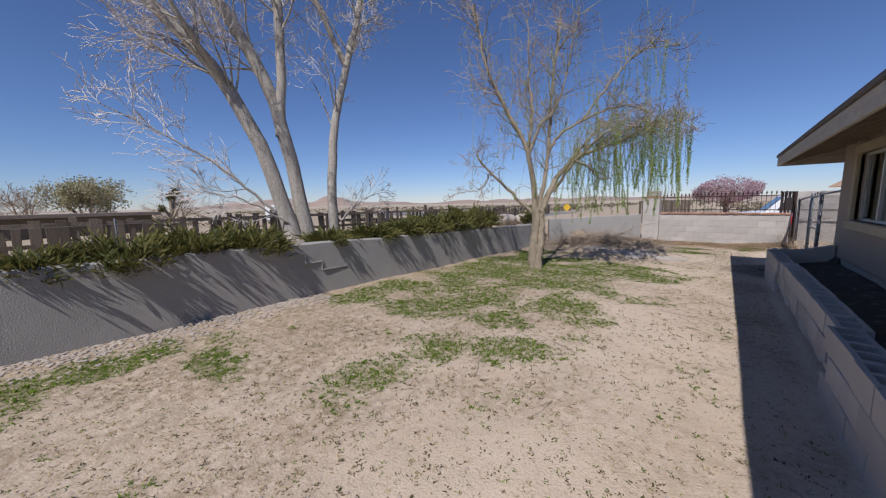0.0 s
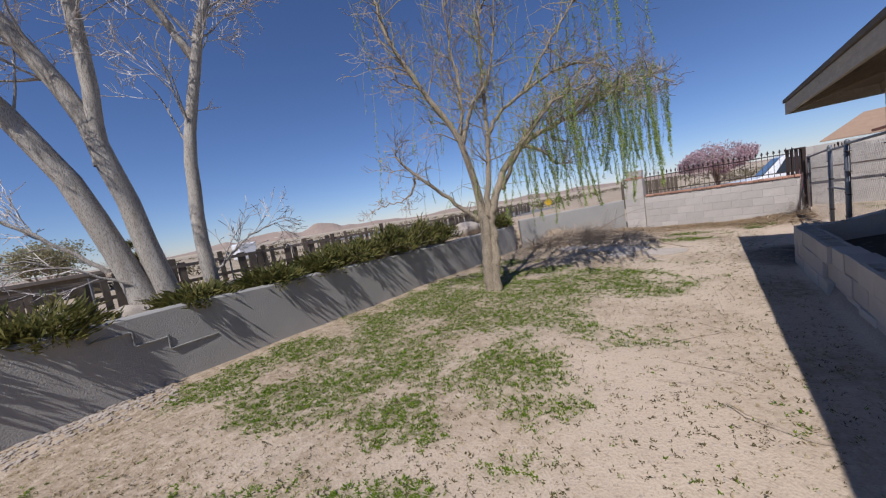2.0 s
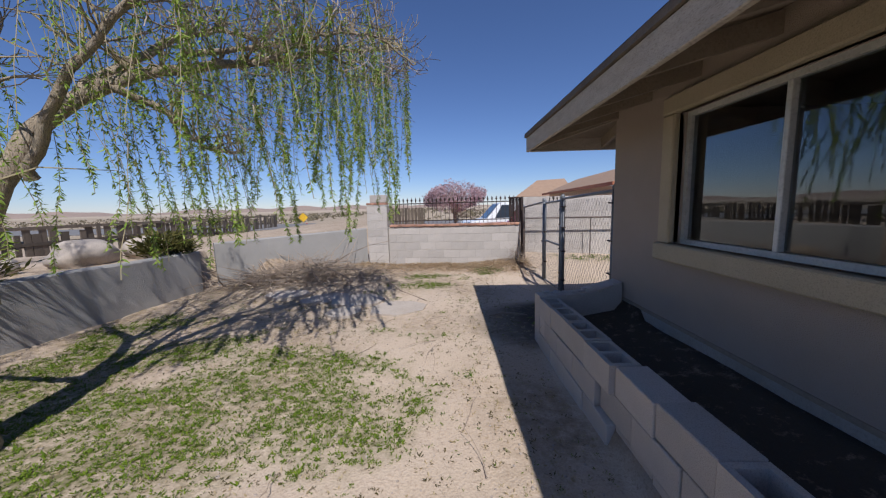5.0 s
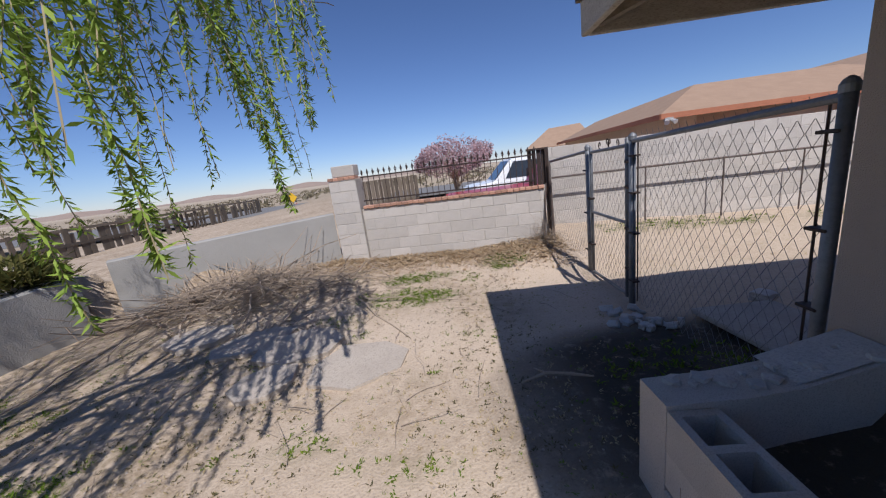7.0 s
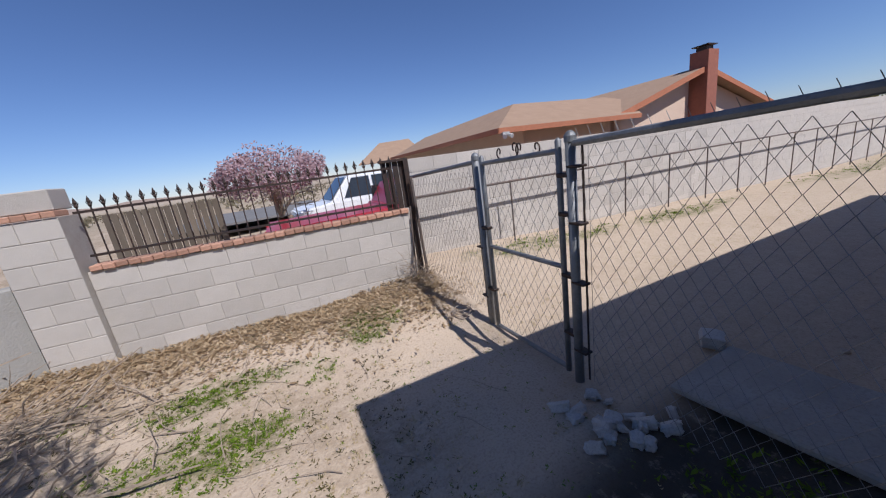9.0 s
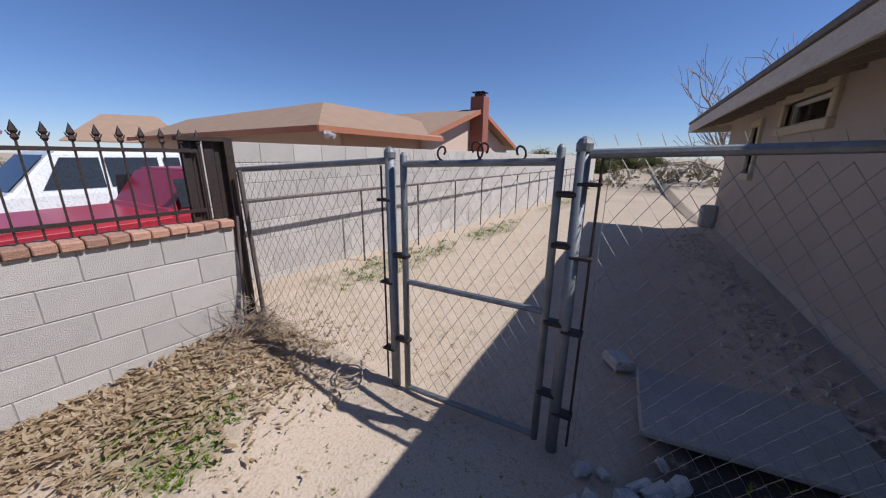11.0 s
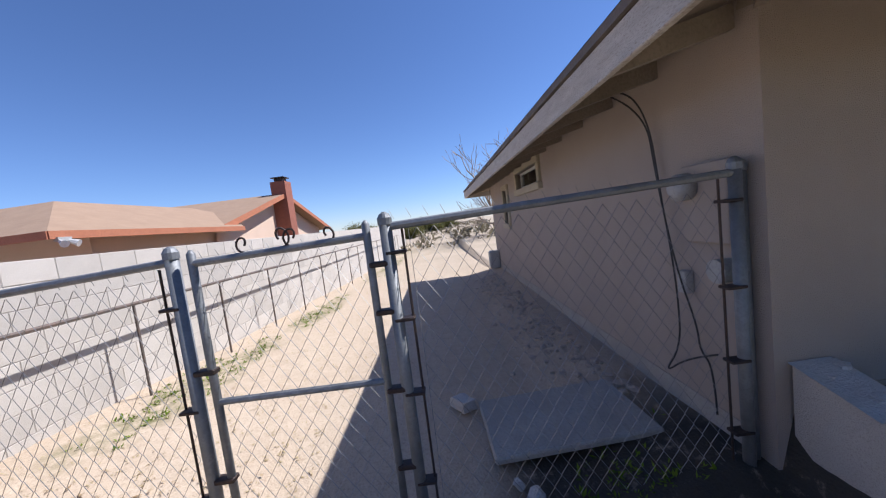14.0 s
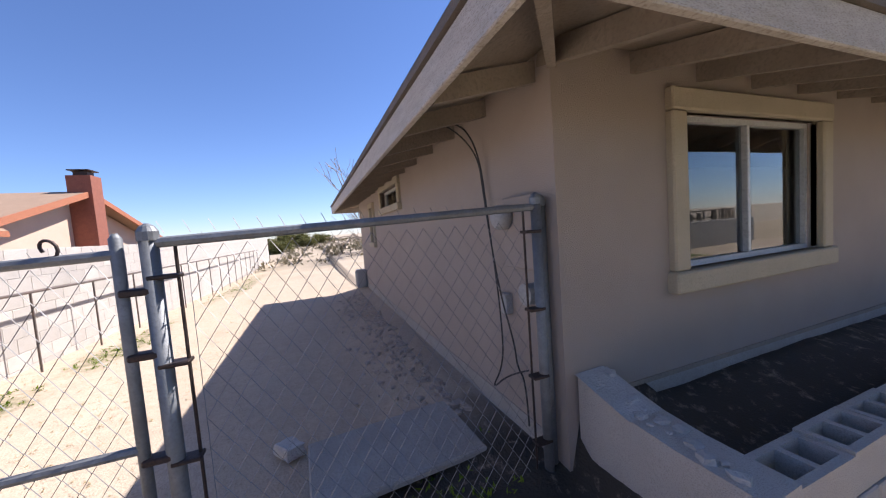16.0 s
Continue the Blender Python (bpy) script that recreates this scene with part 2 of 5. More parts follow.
class Soup:
    """Vertices and faces gathered for one mesh."""

    def __init__(self):
        self.v, self.f = [], []

    def tube(self, pts, radii, sides=5, cap=True):
        n0 = len(self.v)
        pts = [Vector(p) for p in pts]
        prev = None
        for i, p in enumerate(pts):
            d = (pts[min(i + 1, len(pts) - 1)] - pts[max(i - 1, 0)])
            d = d.normalized() if d.length > 1e-9 else Vector((0, 0, 1))
            u = d.orthogonal().normalized() if prev is None else (prev - d * prev.dot(d)).normalized()
            prev = u
            w = d.cross(u)
            for k in range(sides):
                a = 2 * math.pi * k / sides
                self.v.append(p + (u * math.cos(a) + w * math.sin(a)) * radii[i])
        for i in range(len(pts) - 1):
            for k in range(sides):
                a, b = n0 + i * sides + k, n0 + i * sides + (k + 1) % sides
                self.f.append((a, b, b + sides, a + sides))
        if cap:
            self.f.append(tuple(n0 + k for k in reversed(range(sides))))
            e = n0 + (len(pts) - 1) * sides
            self.f.append(tuple(e + k for k in range(sides)))
        return self

    def leaf(self, p, d, side, length, width):
        n = len(self.v)
        self.v += [p, p + d * length * 0.45 + side * width / 2, p + d * length, p + d * length * 0.45 - side * width / 2]
        self.f.append((n, n + 1, n + 2, n + 3))

    def quad(self, *p):
        n = len(self.v)
        self.v += [Vector(q) for q in p]
        self.f.append(tuple(range(n, n + len(p))))
        return self

    def rock(self, c, r, rng, flat=0.7):
        n = len(self.v)
        q = rng.uniform(0, 6.28)
        for z, k in ((-0.5, 0.75), (0.35, 0.7)):
            for i in range(5):
                a = q + i * 1.2566 + rng.uniform(-0.3, 0.3)
                s = r * k * rng.uniform(0.7, 1.25)
                self.v.append(Vector((c[0] + s * math.cos(a), c[1] + s * math.sin(a), c[2] + z * r * flat * rng.uniform(0.7, 1.2))))
        self.v.append(Vector((c[0], c[1], c[2] + r * flat * 0.55)))
        for i in range(5):
            j = (i + 1) % 5
            self.f.append((n + i, n + j, n + 5 + j, n + 5 + i))
            self.f.append((n + 5 + i, n + 5 + j, n + 10))
        self.f.append((n + 4, n + 3, n + 2, n + 1, n))

    def mesh(self, name):
        me = bpy.data.meshes.new(name)
        me.from_pydata([tuple(q) for q in self.v], [], self.f)
        me.update()
        return me


def rod(a, b, r, sides=8):
    return Soup().tube([a, b], [r, r], sides)


def wall_mesh(axis, at, thick, u0, u1, z0, z1, holes):
    """A wall in the plane axis = at, running from u0 to u1, cut through by holes (u, u, z, z)."""
    bm = bmesh.new()
    us = sorted({u0, u1, *(h[0] for h in holes), *(h[1] for h in holes)})
    for a, b in zip(us, us[1:]):
        spans, z = [], z0
        for h in sorted((h for h in holes if h[0] < (a + b) / 2 < h[1]), key=lambda h: h[2]):
            spans.append((z, h[2]))
            z = h[3]
        spans.append((z, z1))
        for s, e in spans:
            if axis == "x":
                box(bm, (at, a, s), (at + thick, b, e))
            else:
                box(bm, (a, at - thick, s), (b, at, e))
    bmesh.ops.remove_doubles(bm, verts=bm.verts, dist=1e-4)
    return bm


# ---- the ground ----
def wall_x(y):
    """Where the yard face of the retaining wall runs."""
    return float(np.interp(y, [2, 9, 13, 17.5, 21.8], [4.6, 4.58, 4.62, 4.86, 5.2]))


def wall_top(y):
    return float(np.interp(y, [6, 10, 13, 17, 21.8], [1.06, 1.0, 0.94, 0.83, 0.8]))


def behind_wall(x, y):
    """How far a place lies on the raised side of the retaining walls (negative: in the yard)."""
    if y < 22:
        return wall_x(y) - 0.12 - x
    d = ((y - 22.0) * 2.75 - (x - 5.25) * 1.65) / 3.2 - 0.12
    if x > 8.2:
        d = y - 23.52 - (11.8 - x) * 0.1
    return min(d, 60) if x < 12.0 else -1.0


def height(x, y):
    z = 0.03 * noise.noise(Vector((x * 0.5, y * 0.5, 3.1))) + 0.018 * noise.noise(Vector((x * 2.3, y * 2.3, 1.7))) + 0.007 * noise.noise(Vector((x * 6, y * 6, 4.2)))
    b = behind_wall(x, y)
    if b > -0.1:
        k = min(1, max(0, (b + 0.02) / 0.1))
        up = 0.78 if y < 22 else 0.62
        if y > 23.6 and x > 6.5:
            up -= min(1, (x - 6.5) / 1.7) * 0.55
        z += k * (up + 0.10 * noise.noise(Vector((x * 0.3, y * 0.3, 9))) * min(1, b))
        if x < 2:
            z -= min(0.9, (2 - x) * 0.05)
    elif x > 12.2 and y > 19:
        z -= min(0.35, max(0, x - 14) * 0.018)
    if y > 24.3 and x >= 12:
        z -= 0.2
    if 11.2 < x < 12.1 and y < 18.8:
        z += 0.26 + 0.2 * (x - 11.2)
    if b < 0.1 and y > 21.8:
        z += min(1, (y - 21.8) / 1.9) * float(np.interp(x, [6, 10.5, 12, 14, 18, 26], [0.05, 0.1, 0.3, 0.2, 0.1, -0.05]))
    if 12 < x < 22 and 18.2 < y < 19.8:
        z += 0.14 * (1 - abs(y - 19.05) / 0.8) if y > 19.05 else 0.1
    d = math.hypot(x - 7.2, y - 22.6)
    if b < -0.1 and d < 1.9:
        z += 0.16 * (1 - d / 1.9)
    return z


PATCHES = [(8.7, 12.5, 0.45, 0.4), (7.79, 11.0, 0.5, 0.35), (7.9, 12.0, 0.35, 0.7), (6.4, 10.4, 0.5, 0.25), (8.4, 14.2, 0.9, 0.5), (7.8, 15.6, 1.5, 0.7), (7.2, 17.0, 1.6, 1.2),
           (8.6, 17.6, 1.3, 0.9), (6.0, 15.5, 0.9, 1.6), (5.4, 13.4, 0.5, 1.2), (5.6, 8.4, 0.7, 0.8), (5.9, 18.6, 0.5, 1.4), (9.6, 22.4, 0.5, 0.22), (11.0, 22.7, 0.35, 0.3),
           (14.2, 23.4, 1.4, 0.3), (17.5, 23.3, 1.6, 0.3), (27, 23.2, 4, 0.5), (6.8, 13.4, 0.9, 0.7), (7.5, 14.4, 0.8, 0.6), (8.0, 13.3, 0.5, 0.35), (5.6, 16.8, 0.6, 1.4),
           (7.0, 18.6, 1.0, 0.5), (5.45, 9.5, 0.35, 1.5), (9.4, 21.6, 0.8, 0.3)]


def weeds(x, y):
    """How thickly weeds grow at a place, 0 to 1."""
    w = 0
    for px, py, rx, ry in PATCHES:
        d = ((x - px) / rx) ** 2 + ((y - py) / ry) ** 2
        w = max(w, 1.25 - d * 0.75)
    n = noise.fractal(Vector((x * 1.6, y * 1.6, 0)), 1.0, 2.0, 3)
    return min(1, max(0, w + n * 1.0 - 0.2)) if w > 0 else min(1, max(0, n * 0.9 - (0.2 if 12 < y < 19.5 and x < 9.3 else 0.34))) if behind_wall(x, y) < 0 and x < 10.6 else 0


def dry(x, y):
    k = min(0.85, max(0.2, 0.25 + (9.0 - x) * 0.3))
    return min(1, max(0, k + 0.8 * noise.fractal(Vector((x * 0.9, y * 0.9, 5)), 1.0, 2.0, 3))) if x < 12 else 0.25


def lines(lo, hi, step, far):
    mid = list(np.arange(lo, hi + step / 2, step))
    out, s, v = [], step, hi
    while v < far:
        s *= 1.35
        v += s
        out.append(v)
    low, s, v = [], step, lo
    while v > -far:
        s *= 1.35
        v -= s
        low.append(v)
    return low[::-1] + mid + out


def build_ground():
    xs, ys = lines(3.6, 15.0, 0.1, 1500), lines(7.6, 24.6, 0.1, 1500)
    nx, ny = len(xs), len(ys)
    verts = [(x, y, height(x, y) if abs(x) < 120 and abs(y) < 140 else -0.6) for y in ys for x in xs]
    faces = [(j * nx + i, j * nx + i + 1, (j + 1) * nx + i + 1, (j + 1) * nx + i) for j in range(ny - 1) for i in range(nx - 1)]
    me = bpy.data.meshes.new("ground")
    me.from_pydata(verts, [], faces)
    me.polygons.foreach_set("use_smooth", [True] * len(me.polygons))
    # soil covers planter and house corner, adding shade to the earth's own dark
    fields = {"weeds": weeds, "dry": dry,
              "soil": lambda x, y: 1.0 if 11.2 < x < 12.1 and y < 18.8 else max(0, min(1, 2.0 - 1.2 * ((x - 11.9) / 1.25) ** 2 - 1.2 * ((y - 19.4) / 0.85) ** 2, 1.6 - abs(x - 11.8))) if x < 13.2 and y < 20.5 else 0,
              "scrub": lambda x, y: min(1, max(0, (math.hypot(x - 10, y - 17) - 14) / 20)) if x < 12 or y > 25 else min(1, max(0, (x - 19) / 14))}
    for key, fn in fields.items():
        a = me.attributes.new(key, "FLOAT", "POINT")
        a.data.foreach_set("value", [fn(x, y) if abs(x) < 300 and abs(y) < 300 else (1.0 if key == "scrub" else 0.0) for y in ys for x in xs])
    me.materials.append(M_SAND)
    tagged(new("ground", me), "pale sandy desert soil with weeds and grit", "ground", kind="structure")


build_ground()


# far hills along the horizon
def hills(name, dist, lo, hi, tall, seed, label):
    s = Soup()
    n = 60
    rows = []
    for i in range(n + 1):
        a = radians(lo + (hi - lo) * i / n)
        h = tall * (0.35 + 0.65 * abs(noise.fractal(Vector((i * 0.07, seed, 0)), 1.3, 2, 3)) * 1.6) * math.sin(math.pi * min(1, max(0.02, i / n))) ** 0.5
        c = Vector((10 + dist * math.sin(a), 15 + dist * math.cos(a), -2))
        f = (c - Vector((10, 15, -2))).normalized()
        rows.append([c, c + f * dist * 0.06 + Vector((0, 0, h * 0.55)), c + f * dist * 0.12 + Vector((0, 0, h)), c + f * dist * 0.3 + Vector((0, 0, -3))])
    for r in rows:
        s.v += r
    for i in range(n):
        for j in range(3):
            s.f.append((i * 4 + j, (i + 1) * 4 + j, (i + 1) * 4 + j + 1, i * 4 + j + 1))
    ob = part(name, s.mesh(name), M_HILL)
    tagged(ob, label, "hills", kind="structure")


hills("backdrop_hills", 900, -78, -42, 34, 2.0, "bare brown desert hills on the horizon")
hills("backdrop_hills", 700, -46, 10, 20, 7.0, "low tan hills beyond the road")
hills("backdrop_hills", 800, -120, -80, 12, 4.0, "distant dusty ridge")


# ---- retaining walls ----
def wall_strip(name, pts, tops, thick, label):
    """A plastered wall of constant thickness along a line, its top following tops."""
    s = Soup()
    n = len(pts)
    for i, (p, t) in enumerate(zip(pts, tops)):
        p = Vector((*p, 0))
        d = (Vector((*pts[min(i + 1, n - 1)], 0)) - Vector((*pts[max(i - 1, 0)], 0))).normalized()
        q = p + Vector((-d.y, d.x, 0)) * thick
        e = Vector((-d.y, d.x, 0)) * 0.02
        s.v += [p + Vector((0, 0, -0.4)), p + Vector((0, 0, t - 0.02)), p + e + Vector((0, 0, t)), q - e + Vector((0, 0, t)), q + Vector((0, 0, t - 0.02)), q + Vector((0, 0, -0.4))]
    for i in range(n - 1):
        for j in range(5):
            a = i * 6 + j
            s.f.append((a + 6, a, a + 1, a + 7))
    s.f.append((0, 1, 2, 3, 4, 5))
    s.f.append(tuple((n - 1) * 6 + k for k in (5, 4, 3, 2, 1, 0)))
    return tagged(part(name, s.mesh(name), M_WALLGREY), label, "wall", kind="structure")


ys = list(np.arange(2, 21.9, 0.4))
rw = wall_strip("wall_retaining_west", [(wall_x(y), y) for y in ys], [wall_top(y) + 0.008 * math.sin(y * 3) for y in ys], 0.24, "grey plastered retaining wall with a stepped crack")
wall_strip("wall_retaining_north", [(5.22, 22.0), (6.0, 22.66), (7.0, 23.2), (8.02, 23.72)], [0.92, 0.95, 1.0, 1.05], 0.2, "low pale concrete retaining wall beside brush")
# the stepped crack, with lips standing proud of the face
for a, b, z in ((11.95, 12.02, 0.97), (12.02, 12.4, 0.78), (12.4, 12.72, 0.60), (12.72, 13.25, 0.44)):
    bm = boxes(((wall_x((a + b) / 2) - 0.01, a, z - 0.012), (wall_x((a + b) / 2) + 0.028, b, z)), ((wall_x(a) - 0.01, a - 0.012, z), (wall_x(a) + 0.026, a, z + 0.18)))
    part("crack_lip", bm, M_WALLGREY, rw)

# ---- the house ----
HX, HY = 12.0, 18.92
W1, W2 = (16.2, 17.87, 1.2, 2.26), (12.6, 14.5, 1.22, 2.28)
W3, W4 = (15.62, 17.0, 2.04, 2.34), (18.05, 18.45, 1.38, 2.15)
tagged(part("wall_house_west", wall_mesh("x", HX, 0.2, 3.0, HY - 0.2, -0.3, 2.62, [W1, W2]), M_STUCCO), "tan stucco house wall with two slider windows", "wall", kind="structure")
tagged(part("wall_house_north", wall_mesh("y", HY, 0.2, HX, 20.4, -0.4, 2.62, [W3, W4]), M_STUCCO), "tan stucco house wall in shade", "wall", kind="structure")
tagged(part("wall_house_east", boxes(((20.2, 3.0, -0.5), (20.4, HY - 0.2, 2.62))), M_STUCCO), "tan stucco house wall", "wall", kind="structure")
tagged(part("wall_house_south", boxes(((HX, 2.8, -0.3), (20.4, 3.0, 2.62))), M_STUCCO), "tan stucco house wall", "wall", kind="structure")
# added room shell, coloured dark for indoor shade so the panes reflect
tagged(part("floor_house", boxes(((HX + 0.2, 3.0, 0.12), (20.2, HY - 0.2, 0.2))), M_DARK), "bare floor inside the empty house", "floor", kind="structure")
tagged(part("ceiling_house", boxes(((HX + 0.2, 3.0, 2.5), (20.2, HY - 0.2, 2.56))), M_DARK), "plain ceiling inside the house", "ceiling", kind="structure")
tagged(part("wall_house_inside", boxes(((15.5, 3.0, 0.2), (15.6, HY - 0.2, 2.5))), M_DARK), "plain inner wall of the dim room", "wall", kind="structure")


def house_window(name, axis, at, w, slider, label):
    """A window: raised stucco surround with sill, aluminium frame, sashes and panes."""
    u0, u1, z0, z1 = w
    t = thing(name, label, "window", kind="structure")

    def b(ua, ub, da, db, za, zb):
        return ((at - db, ua, za), (at - da, ub, zb)) if axis == "x" else ((ua, at + da, za), (ub, at + db, zb))

    tr = 0.145 if slider else 0.11
    for nm, p in (("trim", b(u0 - tr, u1 + tr, -0.05, 0.055, z1, z1 + tr)), ("window_sill", b(u0 - tr - 0.02, u1 + tr + 0.02, -0.05, 0.075, z0 - tr, z0)),
                  ("trim", b(u0 - tr, u0, -0.05, 0.05, z0 + 0.002, z1 - 0.002)), ("trim", b(u1, u1 + tr, -0.05, 0.05, z0 + 0.002, z1 - 0.002))):
        part(nm, boxes(p, bevel=0.012), M_TRIM, t, "cream stucco surround")
    f = 0.04
    part("window_frame", boxes(b(u0, u1, -0.12, -0.06, z0, z0 + f), b(u0, u1, -0.12, -0.06, z1 - f, z1), b(u0, u0 + f, -0.12, -0.06, z0 + f, z1 - f), b(u1 - f, u1, -0.12, -0.06, z0 + f, z1 - f)), M_ALU, t, "white aluminium frame")
    if slider:
        m = (u0 + u1) / 2
        part("mullion", boxes(b(m - 0.017, m + 0.017, -0.11, -0.05, z0 + f, z1 - f), bevel=0.004), M_ALU, t, "white meeting stile")
        spans = ((u0 + f, m - 0.017), (m + 0.017, u1 - f))
    else:
        spans = ((u0 + f, u1 - f),)
    for a, c in spans:
        p = part("pane", boxes(b(a, c, -0.095, -0.09, z0 + f, z1 - f)), M_GLASS, t, "dark reflecting glass")
        p.visible_shadow = False
    return t


house_window("window_1", "x", HX, W1, True, "wide slider window with cream stucco surround")
house_window("window_2", "x", HX, W2, True, "slider window with cream surround beside the wood post")
house_window("window_3", "y", HY, W3, False, "small high window under the eave")
house_window("window_4", "y", HY, W4, False, "narrow window on the shaded side wall")

tagged(part("trim_screed_west", boxes(((HX - 0.012, 3.0, 0.50), (HX, HY - 0.24, 0.53))), M_SOFFIT), "stucco screed line above the footing", "trim", kind="structure")
tagged(part("trim_footing_west", boxes(((HX - 0.006, 3.0, -0.2), (HX, HY - 0.24, 0.498))), M_SLAB), "bare concrete footing under the stucco", "footing", kind="structure")
tagged(part("trim_footing_north", boxes(((HX + 0.2, HY, -0.4), (20.4, HY + 0.008, 0.24))), M_SLAB), "bare concrete footing under the stucco", "footing", kind="structure")

# hip roof: a thin deck with shingle courses, fascia boards and rafter tails
EX, EY, EZ = 11.2, 19.6, 2.42
BX, SY = 21.2, 2.2
slope = 0.27


def roof_z(x, y):
    return EZ + slope * min(x - EX, EY - y, BX - x, y - SY)


def hip(s, g, z):
    ax, bx, ay, by = EX - g, BX + g, SY - g, EY + g
    h = (bx - ax) / 2
    r1, r2 = ((ax + bx) / 2, by - h), ((ax + bx) / 2, ay + h)
    q = lambda p: (p[0], p[1], z + slope * (min(p[0] - ax, by - p[1], bx - p[0], p[1] - ay)))
    A, B, C, D = (ax, ay), (bx, ay), (bx, by), (ax, by)
    s.quad(q(A), q(r2), q(r1), q(D))
    s.quad(q(D), q(r1), q(C))
    s.quad(q(C), q(r1), q(r2), q(B))
    s.quad(q(B), q(r2), q(A))


roof = thing("roof_house", "low hip roof with worn white fascia boards", "roof", kind="structure")
s = Soup()
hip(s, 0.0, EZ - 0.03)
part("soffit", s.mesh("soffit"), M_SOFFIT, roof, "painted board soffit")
s = Soup()
hip(s, 0.05, EZ + 0.055)
part("shingles", s.mesh("shingles"), M_SHINGLE, roof, "grey-brown asphalt shingles")
FB = 2.24
for a, b in (((EX - 0.03, SY, FB), (EX + 0.01, EY + 0.03, EZ)), ((EX + 0.01, EY - 0.01, FB), (BX, EY + 0.03, EZ)), ((BX, SY, FB), (BX + 0.03, EY + 0.03, EZ)), ((EX, SY - 0.03, FB), (BX, SY, FB + 0.18))):
    part("fascia", boxes((a, b), bevel=0.006), M_FASCIA, roof, "weathered white fascia board")
for a, b in (((EX - 0.05, SY, EZ + 0.004), (EX + 0.03, EY + 0.05, EZ + 0.05)), ((EX + 0.03, EY - 0.03, EZ + 0.004), (BX, EY + 0.05, EZ + 0.05))):
    part("shingle_edge", boxes((a, b)), M_SHINGLE, roof, "ragged shingle edge")


def beam(a, b, w, h):
    """A squared timber from a to b."""
    a, b = Vector(a), Vector(b)
    d = (b - a).normalized()
    side = d.cross(Vector((0, 0, 1))).normalized() * w / 2
    up = side.cross(d).normalized() * h / 2
    s = Soup()
    s.v = [a - side - up, a + side - up, a + side + up, a - side + up, b - side - up, b + side - up, b + side + up, b - side + up]
    s.f = [(3, 2, 1, 0), (4, 5, 6, 7), (0, 1, 5, 4), (1, 2, 6, 5), (2, 3, 7, 6), (3, 0, 4, 7)]
    return s


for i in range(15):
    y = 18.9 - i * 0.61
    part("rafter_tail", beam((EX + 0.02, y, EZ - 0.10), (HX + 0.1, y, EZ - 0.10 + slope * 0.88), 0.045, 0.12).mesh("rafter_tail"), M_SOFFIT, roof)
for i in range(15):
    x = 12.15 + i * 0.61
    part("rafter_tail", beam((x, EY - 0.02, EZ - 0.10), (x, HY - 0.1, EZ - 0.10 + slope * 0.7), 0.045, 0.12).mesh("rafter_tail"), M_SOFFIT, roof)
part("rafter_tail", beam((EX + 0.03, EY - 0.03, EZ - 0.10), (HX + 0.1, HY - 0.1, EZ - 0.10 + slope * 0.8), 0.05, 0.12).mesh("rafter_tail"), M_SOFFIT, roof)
pst = tagged(part("porch_post", boxes(((11.55, 12.72, -0.1), (11.66, 12.83, 2.5)), bevel=0.008), M_WOOD), "brown wooden porch post against the eave", "post")

# ---- block planter along the house ----
def core_block(L, h, t, cores=True):
    """A hollow concrete block: length along y, with two open cores on top."""
    bm = bmesh.new()
    if not cores:
        return box(bm, (0, 0, 0), (t, L, h), 0.006)
    w = 0.034
    m = (L - 3 * w) / 2
    xs, ys2 = [0, w, t - w, t], [0, w, w + m, 2 * w + m, 2 * w + 2 * m, L]
    top = [[bm.verts.new((x, y, h)) for y in ys2] for x in xs]
    low = [[bm.verts.new((x, y, h - 0.17)) for y in ys2[1:5]] for x in xs[1:3]]
    base = [bm.verts.new(p) for p in ((0, 0, 0), (t, 0, 0), (t, L, 0), (0, L, 0))]
    for i in range(3):
        for j in range(5):
            if i == 1 and j in (1, 3):
                a, b = (0, 1) if j == 1 else (2, 3)
                ring_t = [top[1][j], top[2][j], top[2][j + 1], top[1][j + 1]]
                ring_b = [low[0][a], low[1][a], low[1][b], low[0][b]]
                for k in range(4):
                    bm.faces.new((ring_t[k], ring_b[k], ring_b[(k + 1) % 4], ring_t[(k + 1) % 4]))
                bm.faces.new(ring_b)
            else:
                bm.faces.new((top[i][j], top[i + 1][j], top[i + 1][j + 1], top[i][j + 1]))
    bm.faces.new([base[0], base[3], *[top[0][j] for j in range(5, -1, -1)]])
    bm.faces.new([base[2], base[1], *[top[3][j] for j in range(6)]])
    bm.faces.new([base[1], base[0], *[top[i][0] for i in range(4)]])
    bm.faces.new([base[3], base[2], *[top[i][5] for i in range(3, -1, -1)]])
    bm.faces.new(base[::-1])
    bmesh.ops.recalc_face_normals(bm, faces=bm.faces)
    return bm


planter = thing("block_planter", "open concrete block planter wall filled with dark soil", "planter", kind="")
rng = random.Random(4)
open_block, solid_block = mesh_of(core_block(0.395, 0.192, 0.2), "block"), mesh_of(core_block(0.395, 0.192, 0.2, False), "block")
for me in (open_block, solid_block):
    me.materials.append(M_BLOCK)
for c in range(4):
    y = 18.62 - (0.2 if c % 2 else 0)
    while y > 7:
        jog = 0.0 if y > 17.2 else 0.07 if y > 13.4 else -0.03
        top = c == 3
        filled = top and (16.1 < y < 17.2)
        o = part("block", open_block if top and not filled else solid_block, None, planter)
        o.location = (11.09 + jog * 0.6 + rng.uniform(-0.008, 0.008), y - 0.2, -0.235 + c * 0.198 + (rng.uniform(-0.006, 0.01) if top else 0))
        o.rotation_euler = (rng.uniform(-0.01, 0.01), rng.uniform(-0.012, 0.012), rng.uniform(-0.015, 0.015))
        y -= 0.4
